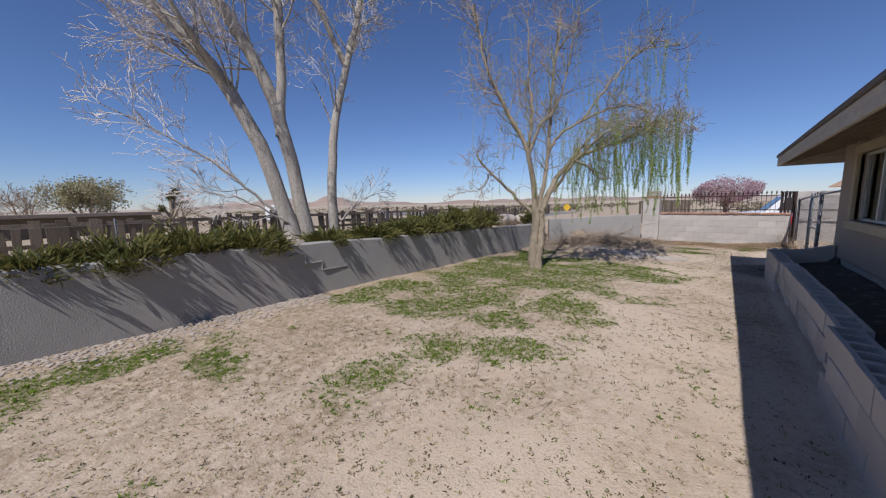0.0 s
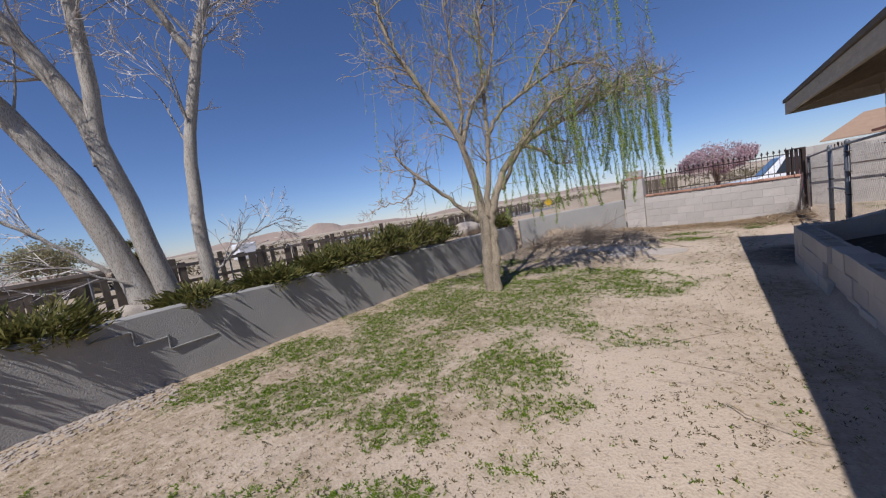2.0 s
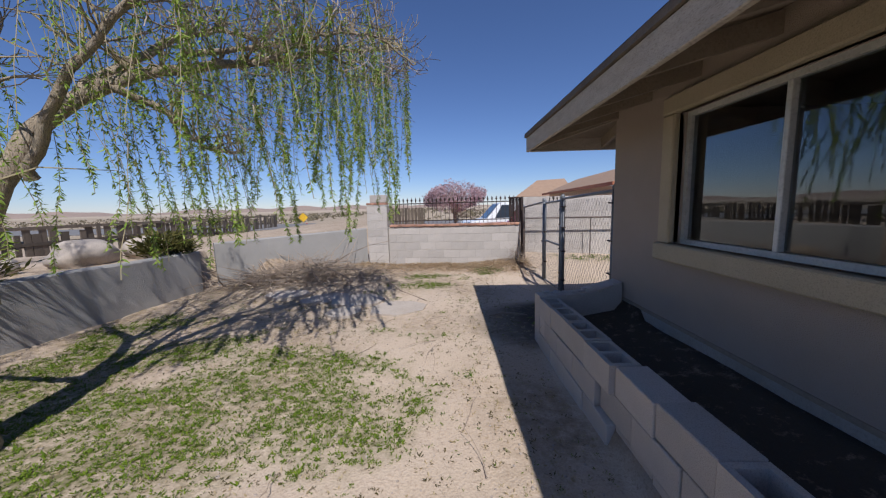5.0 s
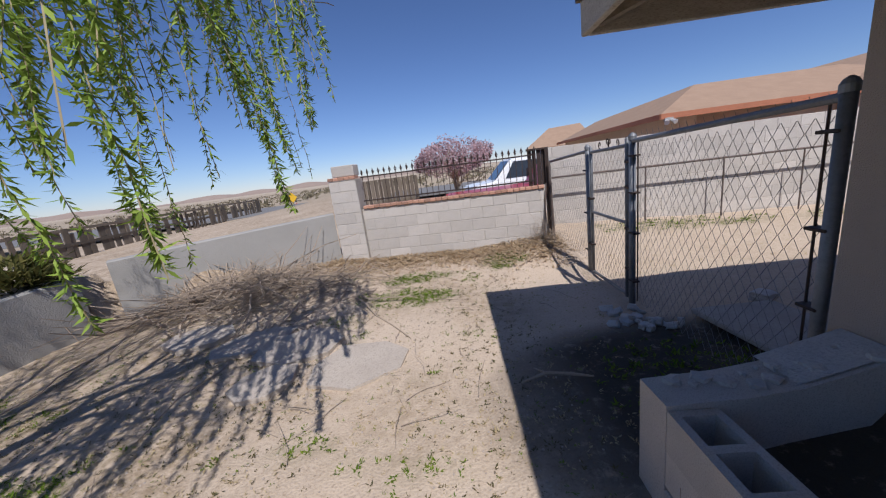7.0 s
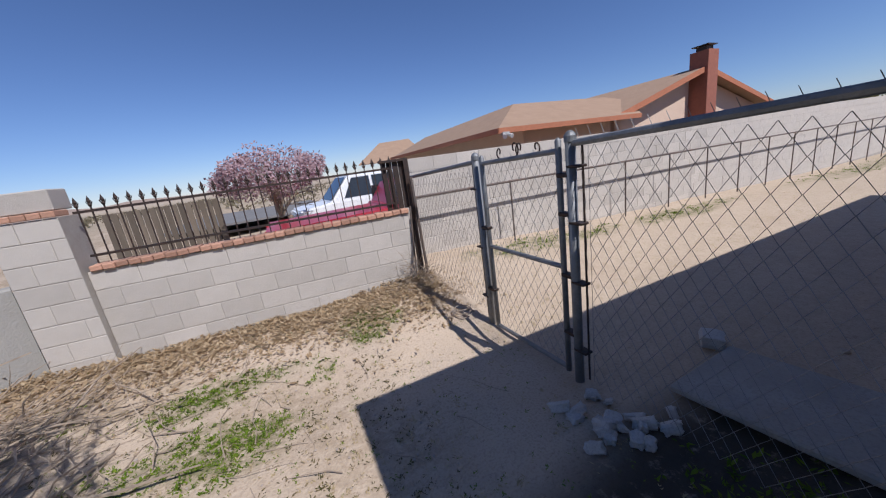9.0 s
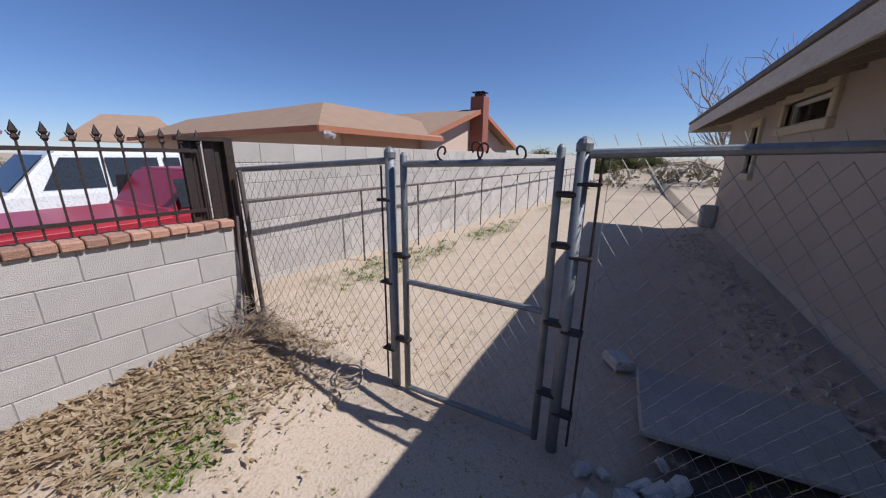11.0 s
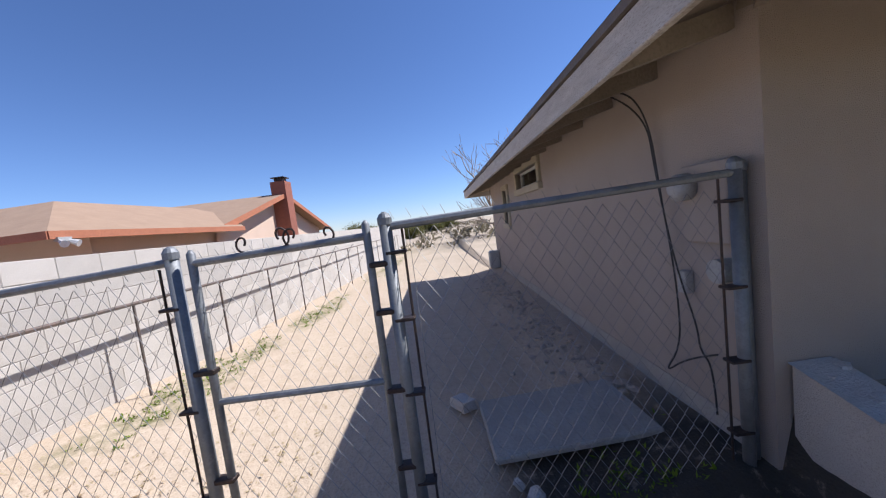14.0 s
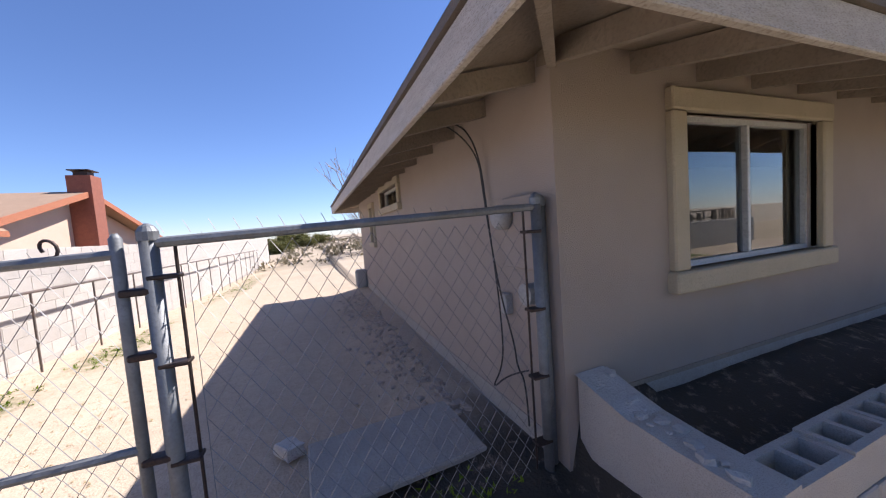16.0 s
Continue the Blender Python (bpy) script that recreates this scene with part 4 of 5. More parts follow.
willow_limbs.append(([(6.72, 16.96, 2.7), (6.92, 17.13, 3.35), (7.3, 17.3, 3.9), (7.7, 17.3, 5.7)], 0.05, 0.01, 6, 0.2, 0.8, 2))
willow_limbs.append(([(6.7, 16.95, 2.75), (6.7, 17.2, 3.6), (6.5, 17.4, 4.6), (6.4, 17.5, 6.2)], 0.045, 0.01, 6, 0.2, 0.8, 2))
willow_limbs.append(([(6.8, 17.02, 1.35), (6.53, 16.78, 1.7), (5.9, 16.23, 2.52), (5.84, 16.17, 2.8)], 0.055, 0.012, 4.5, 0.4, 0.6, 2))
willow_limbs.append(([(6.02, 16.33, 2.26), (5.95, 16.27, 2.02), (5.82, 16.1, 1.9), (5.45, 15.85, 1.84)], 0.025, 0.006, 9, 0.2, 0.4, 2))
willow_limbs.append(([(6.96, 17.17, 1.4), (7.42, 17.58, 2.45), (8.42, 18.47, 3.02), (9.6, 19.4, 3.5)], 0.085, 0.012, 5, 0.4, 0.7, 2))
willow_limbs.append(([(7.51, 17.66, 2.55), (7.77, 17.89, 2.42), (7.98, 18.08, 2.14), (8.21, 18.29, 2.12)], 0.04, 0.012, 4, 0.4, 0.5, 2))
willow_limbs.append(([(7.1, 17.29, 2.8), (7.39, 17.45, 3.22), (8.4, 17.7, 3.6), (9.1, 17.9, 3.4)], 0.045, 0.01, 5, 0.3, 0.7, 2))
willow_limbs.append(([(7.2, 17.38, 1.85), (7.7, 17.3, 2.5), (8.3, 17.3, 3), (8.9, 17.3, 3.1)], 0.045, 0.01, 5, 0.4, 0.6, 2))
willow_limbs.append(([(7.42, 17.58, 2.45), (7.7, 18.2, 3.1), (7.9, 19, 3.5), (8.1, 19.8, 3.4)], 0.045, 0.01, 5, 0.3, 0.7, 2))
willow_limbs.append(([(8.42, 18.47, 3.02), (8.9, 18.55, 3.25), (9.4, 18.7, 3.3), (9.8, 18.95, 3.1)], 0.025, 0.007, 6, 0.2, 0.5, 2))
willow_limbs.append(([(7.93, 18.03, 2.88), (8.4, 18.8, 3.3), (8.9, 19.6, 3.4), (9.4, 20.1, 3.1)], 0.03, 0.007, 6, 0.2, 0.5, 2))
willow_limbs.append(([(7.74, 17.6, 3.44), (8.3, 17.9, 4.3), (8.8, 18.2, 4.8), (9.4, 18.5, 4.8)], 0.03, 0.007, 6, 0.2, 0.7, 2))
wt, wtips, wl = limbed_tree("willow_tree", "half-bare weeping willow with fresh green strands", willow_limbs, WIL, 23, M_BARKW, M_DEAD)
rng = random.Random(31)
strand, leaf = Soup(), Soup()
for k, first, many, spread, lo, lush in ((8, 0.4, 80, 0.32, 1.1, 1.1), (9, 0.3, 20, 0.22, 1.0, 1.1), (10, 0.3, 34, 0.36, 1.5, 0.8), (11, 0.3, 30, 0.34, 1.25, 0.9), (12, 0.35, 36, 0.34, 1.2, 1.0), (13, 0.2, 44, 0.26, 1.25, 1.3), (14, 0.2, 44, 0.3, 1.1, 1.3), (15, 0.2, 34, 0.42, 2.3, 0.8),
                                         (4, 0.3, 24, 0.4, 2.2, 0.4), (3, 0.15, 24, 0.35, 1.2, 0.45), (2, 0.15, 22, 0.35, 1.2, 0.4), (5, 0.2, 12, 0.3, 2.4, 0.3), (6, 0.2, 10, 0.2, 1.2, 0.3)):
    line = wl[k]
    for j in range(many):
        o = line[min(len(line) - 1, int(rng.uniform(first, 1.0) * len(line)))]
        q = o + Vector((rng.gauss(0, spread), rng.gauss(0, spread), rng.uniform(-0.05, 0.35)))
        if q.x > (9.35 if q.y < 18.2 else 9.55 if q.y < 19.1 else 9.75) or q.y > 20.0:
            continue
        strand.tube([o, o.lerp(q, 0.5) + Vector((0, 0, 0.1)), q], [0.008, 0.006, 0.003], 4, False)
        low = max(lo * rng.uniform(0.85, 1.15) + abs(rng.gauss(0, 0.45)), q.z - rng.uniform(0.5, 2.3))
        n = int((q.z - low) / 0.15)
        if n < 2:
            continue
        pts, p = [], q.copy()
        sx, sy = min(0.015, rng.gauss(0.01, 0.03)), rng.gauss(0.0, 0.03)
        for i in range(n + 1):
            pts.append(p.copy())
            p = p + Vector((sx + rng.gauss(0, 0.012), sy + rng.gauss(0, 0.012), -0.15))
        strand.tube(pts, [0.0024] * (n + 1), 3, False)
        thick = rng.choice((0.3, 0.9, 1.5, 2.2)) * lush
        for i in range(n):
            for m in range(int(15 * thick * (0.4 + i / n)) + 1):
                c = pts[i].lerp(pts[i + 1], rng.random())
                a = rng.uniform(0, 6.283)
                d = Vector((math.cos(a) * 0.6, math.sin(a) * 0.6, rng.uniform(-1.0, 0.2))).normalized()
                leaf.leaf(c, d, d.cross(Vector((rng.uniform(-1, 1), rng.uniform(-1, 1), 1))).normalized(), rng.uniform(0.028, 0.062), rng.uniform(0.008, 0.013))
part("strand", strand.mesh("strand"), M_TWIGW, wt, "thin weeping shoots")["kind"] = "stuff"
part("leaves", leaf.mesh("leaves"), M_WILLOW, wt, "narrow fresh green leaves")

# flowering plum behind the front wall
PLUM = dict(wobble=0.12, up=0.02, taper=0.6, thin=0.004, twig=0.012, kids=[0, 4, 5, 4, 3], angle=(20, 50), shrink=(0.55, 0.75))
pt, ptips = bare_tree("plum_tree", "round flowering plum tree with pink blossom", (10.4, 27.4, 0.1), [((0.42 * math.cos(a), 0.5 * math.sin(a), 0.8), 0.62, 0.045, 3, (0, 0, 0.85)) for a in (0.3, 1.6, 2.9, 4.1, 5.3)] + [((0, 0, 1), 1.1, 0.09, 0, (0, 0, -0.2))], PLUM, 3, M_BARKW, M_DEAD)
rng = random.Random(8)
s = Soup()
for i in range(6500):
    a, b, r = rng.uniform(0, 6.283), rng.gauss(0, 0.6), rng.uniform(0.6, 1.0) ** 0.6
    r *= 1 + 0.18 * noise.noise(Vector((math.cos(a) * 2, math.sin(a) * 2, b * 2)))
    p = Vector((10.4 + 1.12 * r * math.cos(a) * math.cos(b), 27.4 + 1.12 * r * math.sin(a) * math.cos(b), 1.88 + 0.5 * r * math.sin(b) + 0.08 * math.cos(3 * a)))
    d = Vector((rng.gauss(0, 1), rng.gauss(0, 1), rng.gauss(0, 1))).normalized()
    s.leaf(p, d, d.orthogonal().normalized(), rng.uniform(0.04, 0.09), rng.uniform(0.03, 0.05))
part("blossom", s.mesh("blossom"), M_BLOSSOM, pt, "dusty pink blossom and dark leaves")


def far_tree(base, hgt, wid, seed, label, leafmat=None, name="bare_tree"):
    rng = random.Random(seed)
    opt = dict(wobble=0.12, up=0.04, taper=0.6, thin=0.016, twig=0.03, kids=[0, 6, 5, 4], angle=(20, 55), shrink=(0.5, 0.75))
    k = wid / hgt
    t, tips = bare_tree(name, label, base, [((k * math.cos(a) * 0.7, k * math.sin(a) * 0.7, 1), hgt * 0.5, hgt * 0.02, 3, (0, 0, 0)) for a in (0.4, 1.8, 3.1, 4.4, 5.6)], opt, seed, M_DEAD, M_DEAD)
    if leafmat:
        s = Soup()
        for e, d in tips["ends"]:
            for j in range(10):
                p = e + Vector((rng.gauss(0, 0.35), rng.gauss(0, 0.35), rng.gauss(0, 0.3)))
                dd = Vector((rng.gauss(0, 1), rng.gauss(0, 1), rng.gauss(0, 1))).normalized()
                s.leaf(p, dd, dd.orthogonal().normalized(), 0.22, 0.16)
        part("leaves", s.mesh("leaves"), leafmat, t, "thin spring foliage")


far_tree((-42, 13.5, 0), 5.2, 5, 41, "hazy tree with yellow-green spring leaves", M_HAZE, "spring_tree")
far_tree((-46, 9.0, 0), 5.0, 5, 42, "bare grey tree beyond the wooden fence")
far_tree((-38, 20.5, 0), 4.2, 4, 43, "bare grey tree beyond the wooden fence")
far_tree((-27.4, -7.9, -0.4), 9.5, 9, 44, "large grey tree with dense fine twigs beyond the fence", M_GREYTWIG)
far_tree((39.5, 14.3, -0.8), 8.5, 6, 45, "bare tree behind the house")
rng = random.Random(77)
for i in range(14):
    far_tree((75 + rng.uniform(-10, 25), 18 + i * 1.6 + rng.uniform(-1, 1), -1), rng.uniform(2, 3.4), 2.5, 60 + i, "dark shrubby tree at the far field edge", M_JUNIPER, "field_tree")
# a branching yucca tree on the horizon
jt = thing("joshua_tree", "dark spiky joshua tree beyond the fence", "tree")
s, lf = Soup(), Soup()
jb = Vector((-26, 17.2, 0))
for d, L in (((0, 0, 1), 2.0), ((0.1, 0.45, 0.9), 1.5), ((0, -0.5, 0.8), 1.2), ((-0.1, 0.2, 1), 2.5)):
    e = jb + Vector((0, 0, 0.8)) + Vector(d).normalized() * L
    s.tube([jb, jb + Vector((0, 0, 0.8)), e], [0.16, 0.14, 0.10], 7)
    for k in range(160):
        dd = Vector((rng.gauss(0, 1), rng.gauss(0, 1), rng.gauss(0.2, 1))).normalized()
        lf.leaf(e - Vector((0, 0, rng.uniform(0, 0.4))), dd, dd.orthogonal().normalized(), 0.4, 0.05)
part("trunk", s.mesh("trunk"), M_BARKW, jt)
part("leaves", lf.mesh("leaves"), M_JUNIPER, jt)


# ---- junipers on the raised bed ----
def juniper(at, rx, ry, rz, seed, n=2600):
    rng = random.Random(seed)
    t = thing("juniper_bush", "low spreading olive-green juniper above the wall", "bush", at, "junipers along the wall")
    s, w = Soup(), Soup()
    for i in range(46):
        a = rng.uniform(0, 6.283)
        r = rng.uniform(0.25, 1) ** 0.6
        tip = Vector((rx * r * math.cos(a), ry * r * math.sin(a), rz * (1.15 - 0.75 * r * r) * rng.uniform(0.6, 1.2)))
        mid = tip * 0.5 + Vector((0, 0, 0.06))
        w.tube([(0, 0, -0.08), mid, tip], [0.018, 0.010, 0.004], 4, False)
        for j in range(n // 46):
            k = rng.uniform(0.3, 1.05)
            c = (mid.lerp(tip, (k - 0.5) * 2) if k > 0.5 else mid * (k * 2)) + Vector((rng.gauss(0, 0.06), rng.gauss(0, 0.06), rng.gauss(0, 0.05)))
            d = (tip - mid).normalized() + Vector((rng.gauss(0, 0.5), rng.gauss(0, 0.5), rng.uniform(0, 0.8)))
            d.normalize()
            s.leaf(c, d, d.orthogonal().normalized(), rng.uniform(0.08, 0.2), rng.uniform(0.018, 0.035))
    part("branches", w.mesh("branches"), M_DEAD, t)
    part("foliage", s.mesh("foliage"), M_JUNIPER, t)


for i, (y, dx, rx, ry, rz) in enumerate(((9.3, 0.5, 0.65, 0.6, 0.3), (10.1, 0.5, 0.75, 0.7, 0.42), (10.9, 0.5, 0.8, 0.7, 0.5), (11.7, 0.5, 0.75, 0.6, 0.46), (13.2, 0.45, 0.6, 0.5, 0.28), (14.3, 0.45, 0.6, 0.5, 0.25), (15.2, 0.45, 0.65, 0.5, 0.34), (15.9, 0.45, 0.7, 0.6, 0.4), (16.7, 0.45, 0.75, 0.7, 0.5), (17.6, 0.45, 0.8, 0.7, 0.62), (18.5, 0.45, 0.7, 0.6, 0.42), (21.3, 0.45, 0.5, 0.5, 0.3), (8.2, 0.6, 0.55, 0.5, 0.24))):
    juniper((wall_x(y) - dx, y, height(wall_x(y) - dx, y)), rx, ry, rz, 100 + i)

# pale boulders among the bushes
for i, (x, y, r) in enumerate(((3.85, 12.55, 0.26), (3.7, 8.9, 0.3), (4.2, 20.4, 0.45), (4.5, 21.3, 0.4), (3.8, 15.0, 0.2), (3.9, 19.4, 0.3))):
    bm = bmesh.new()
    bmesh.ops.create_icosphere(bm, subdivisions=3, radius=r)
    for v in bm.verts:
        v.co *= 1 + 0.3 * noise.noise(v.co * 3 / r * 0.5 + Vector((i * 7, 0, 0)))
        v.co.z *= 0.65
    o = part("boulder", bm, M_FLAG, None, "", True)
    o.location = (x, y, height(x, y) + r * 0.3)
    tagged(o, "pale rounded boulder behind the retaining wall", "boulder", "boulders")

# ---- weathered picket fence on the far side ----
wf = thing("wooden_fence", "weathered grey plank fence with uneven tops", "fence")
rng = random.Random(5)
plank = [mesh_of(boxes(((0, 0, 0), (0.03, w, 1.0)), bevel=0.004), "plank") for w in (0.12, 0.16, 0.2)]
for m in plank:
    m.materials.append(M_WOOD)
y = -4.0
while y < 36:
    x = 0.2 - 0.03 * (y - 8) if y < 30 else -0.5
    if rng.random() > 0.13:
        o = part("plank", rng.choice(plank), None, wf)
        o.location = (x, y, height(x, y) - 0.05)
        o.scale = (1, 1, rng.uniform(0.72, 1.0) * (0.95 if y > 13 else 0.85))
        o.rotation_euler = (rng.uniform(-0.04, 0.04), rng.uniform(-0.04, 0.04), 0)
    y += rng.uniform(0.17, 0.26)
for z in (0.35, 0.75):
    part("rail", beam((0.55, -4, height(0.5, -4) + z), (-0.6, 36, height(-0.6, 36) + z), 0.05, 0.08).mesh("rail"), M_WOOD, wf)
wf2 = thing("wire_fence", "thin wire fence strands behind the junipers", "fence")
for i in range(7):
    yy = 4 + i * 2.1
    part("post", rod((2.1, yy, height(2.1, yy) - 0.1), (2.1, yy, height(2.1, yy) + 0.65), 0.018, 6).mesh("post"), M_GALV, wf2)
part("wire", rod((2.1, 4, 1.35), (2.1, 17, 1.4), 0.006, 4).mesh("wire"), M_WIRE, wf2)

# distant shed roof and trailer
shed = thing("far_shed", "low flat-roofed shed beyond the fence", "shed")
part("wall", boxes(((-30, 8, -0.3), (-24, 15.5, 1.2))), M_WOOD, shed)
part("roof", boxes(((-31, 7.5, 1.2), (-23.6, 16, 1.42))), M_SHINGLE, shed)
tr = thing("far_trailer", "small white trailer in the distance", "trailer")
part("body", boxes(((-24, 24, 0.3), (-22.5, 25.6, 1.75)), bevel=0.1), M_WHITECAR, tr)

# ---- vehicles beyond the front wall ----
def car(name, label, at, turn, paint, L, W, H, pickup=False):
    t = thing(name, label, "car")
    prof = [(0, 0.35), (0, 0.75), (0.05, 0.85), (0.95, 0.95), (1.55, H), (L - 0.9 if not pickup else L - 2.4, H), (L - 0.35 if not pickup else L - 2.1, 0.95), (L, 0.92), (L, 0.35)]
    bm = bmesh.new()
    a = [bm.verts.new((x, 0 if z < 1 else 0.12, z)) for x, z in prof]
    b = [bm.verts.new((x, W if z < 1 else W - 0.12, z)) for x, z in prof]
    bm.faces.new(a[::-1])
    bm.faces.new(b)
    for i in range(len(prof)):
        j = (i + 1) % len(prof)
        bm.faces.new((a[i], a[j], b[j], b[i]))
    bmesh.ops.recalc_face_normals(bm, faces=bm.faces)
    bmesh.ops.bevel(bm, geom=list(bm.edges), offset=0.05, segments=2, affect="EDGES")
    part("body", bm, paint, t)
    e = (L - 1.0) if not pickup else L - 2.5
    for y in (0.045, W - 0.075):
        for x0, x1 in ((1.3, 2.1), (2.18, 2.42 if pickup else min(e, 3.0))) + (((3.1, e),) if e > 3.4 else ()):
            s = Soup()
            k = 0.3 if x0 < 1.5 else 0
            s.quad((x0, -0.004 if y < 1 else W + 0.004, 1.0), (x1, -0.004 if y < 1 else W + 0.004, 1.0), (x1, 0.075 if y < 1 else W - 0.075, H - 0.1), (x0 + k, 0.075 if y < 1 else W - 0.075, H - 0.1))
            part("window", s.mesh("window"), M_CARGLASS, t, "dark side window")
    part("windscreen", Soup().quad((0.95, 0.16, 0.99), (0.95, W - 0.16, 0.99), (1.47, W - 0.22, H - 0.06), (1.47, 0.22, H - 0.06)).mesh("windscreen"), M_CARGLASS, t)
    for y in (0.0, W - 0.2):
        for x in (0.75, L - 0.8):
            s = Soup()
            s.tube([(x, y - 0.02, 0.33), (x, y + 0.22, 0.33)], [0.33, 0.33], 20)
            w = part("wheel", s.mesh("wheel"), M_TYRE, t, "black tyre")
            part("rim", Soup().tube([(x, y - 0.03, 0.33), (x, y + 0.23, 0.33)], [0.2, 0.2], 14).mesh("rim"), M_ALU, w)
    for y in (0.1, W - 0.35):
        part("headlight", boxes(((-0.01, y, 0.66), (0.05, y + 0.25, 0.8)), bevel=0.01), M_ALU, t, "clear headlight")
        part("tail_light", boxes(((L - 0.04, y, 0.7), (L + 0.012, y + 0.2, 0.9)), bevel=0.01), M_RED, t, "red tail light")
    t.matrix_world = pose(*at, 0, 0, turn)
    return t


car("white_suv", "white suv parked beyond the iron fence", (10.75, 28.9, 0.02), 3, M_WHITECAR, 4.4, 1.75, 1.62)
car("red_pickup", "red pickup parked before the white suv", (14.7, 26.8, 0.02), 180, M_REDCAR, 4.6, 1.7, 1.42, True)
hx = thing("garden_fence", "brown slatted fence behind the iron panel", "fence")
for i in range(16):
    part("slat", boxes(((7.1 + i * 0.13, 28.6, -0.2), (7.21 + i * 0.13, 28.63, 1.52))), M_WOOD, hx)

# road, street signs
tagged(part("road", boxes(((-30, 33.0, 0.5), (12, 40, 0.56))), M_ROAD), "pale two-lane desert road", "road", kind="structure")
sg = thing("warning_sign", "yellow diamond road sign with red marker", "sign")
part("post", rod((-0.4, 39.8, 0.2), (-0.4, 39.8, 1.4), 0.03, 6).mesh("post"), M_GALV, sg)
part("plate", Soup().quad((-0.75, 39.75, 1.0), (-0.4, 39.75, 0.65), (-0.05, 39.75, 1.0), (-0.4, 39.75, 1.35)).mesh("plate"), M_YELLOW, sg, "yellow diamond plate")
part("marker", Soup().tube([(-0.15, 39.7, 0.4), (-0.15, 39.66, 0.4)], [0.2, 0.2], 8).mesh("marker"), M_RED, sg, "red marker plate")


# ---- loose things in the yard ----
def lump(name, at, size, seed, mat, label, group="", turn=0):
    bm = bmesh.new()
    bmesh.ops.create_cube(bm, size=1)
    bmesh.ops.subdivide_edges(bm, edges=list(bm.edges), cuts=2, use_grid_fill=True)
    for v in bm.verts:
        v.co += 0.12 * noise.noise_vector(v.co * 2 + Vector((seed * 3.1, 0, 0)))
        v.co = Vector((v.co.x * size[0], v.co.y * size[1], v.co.z * size[2]))
    bmesh.ops.bevel(bm, geom=[e for e in bm.edges if e.calc_face_angle(0) > 0.9], offset=0.008, segments=1, affect="EDGES")
    o = part(name, bm, mat)
    o.matrix_world = pose(at[0], at[1], at[2] + size[2] * 0.4, turn * 0.2, turn * 0.15, turn)
    return tagged(o, label, name.split("_")[-1], group)


rng = random.Random(2)
for i in range(20):
    lump("concrete_rubble", (11.93 + rng.gauss(0, 0.12), 20.36 + rng.gauss(0, 0.14), 0.0), (rng.uniform(0.04, 0.13), rng.uniform(0.04, 0.09), rng.uniform(0.03, 0.07)), i, M_STONE, "chunk of broken pale concrete in a heap", "rubble heap", rng.uniform(0, 180))
lump("concrete_rubble", (13.13, 20.53, 0.02), (0.2, 0.15, 0.09), 40, M_STONE, "small broken block lying by the slab", "", 30)
bm = boxes(((-0.56, -0.37, 0), (0.56, 0.37, 0.05)), bevel=0.012)
o = part("concrete_slab", bm, M_SLAB)
o.matrix_world = pose(12.75, 19.83, 0.05, 1, 2, 92)
tagged(o, "weathered rectangular concrete slab on shaded ground", "slab")
for i, (x, y, a, b, r) in enumerate(((9.3, 20.12, 0.48, 0.36, 20), (8.6, 20.55, 0.46, 0.36, 12), (7.95, 20.75, 0.42, 0.3, 35), (7.2, 20.95, 0.4, 0.3, 5), (8.5, 19.95, 0.3, 0.25, 50))):
    bm = bmesh.new()
    rg = random.Random(50 + i)
    ring = [bm.verts.new((a * math.cos(k) * rg.uniform(0.85, 1.1), b * math.sin(k) * rg.uniform(0.85, 1.1), 0)) for k in np.arange(0, 6.2, 0.9)]
    f = bm.faces.new(ring)
    e = bmesh.ops.extrude_face_region(bm, geom=[f])
    for v in e["geom"]:
        if isinstance(v, bmesh.types.BMVert):
            v.co.z += 0.06
    bmesh.ops.recalc_face_normals(bm, faces=bm.faces)
    o = part("flagstone", bm, M_FLAG)
    o.matrix_world = pose(x, y, height(x, y) - 0.02, 1, 1, r)
    tagged(o, "flat tan flagstone half sunk in sand", "flagstone", "flagstones")


# brush pile and scattered sticks
def sticks(name, label, centre, spread, n, lo, hi, seed, flat=0.35, rad=(0.004, 0.012)):
    rng = random.Random(seed)
    s = Soup()
    for i in range(n):
        x, y = centre[0] + rng.gauss(0, spread[0]), centre[1] + rng.gauss(0, spread[1])
        if behind_wall(x, y) > -0.15:
            continue
        h = max(0, 1 - math.hypot((x - centre[0]) / spread[0], (y - centre[1]) / spread[1]) / 2.3) * spread[2]
        p = Vector((x, y, height(x, y) + rng.uniform(0, h) + 0.01))
        a = rng.uniform(0, 6.283)
        L = rng.uniform(lo, hi)
        d = Vector((math.cos(a), math.sin(a), rng.gauss(0.05, flat)))
        pts, q = [p], p
        for k in range(4):
            d = (d + Vector((rng.gauss(0, 0.22), rng.gauss(0, 0.22), rng.gauss(0, 0.15)))).normalized()
            q = q + d * L / 4
            q.z = max(q.z, height(q.x, q.y) + 0.006)
            pts.append(q.copy())
        r = rng.uniform(*rad)
        s.tube(pts, [r, r * 0.9, r * 0.75, r * 0.6, r * 0.35], 4, False)
    o = part(name, s.mesh(name), M_DEAD)
    return tagged(o, label, "branches", kind="stuff")


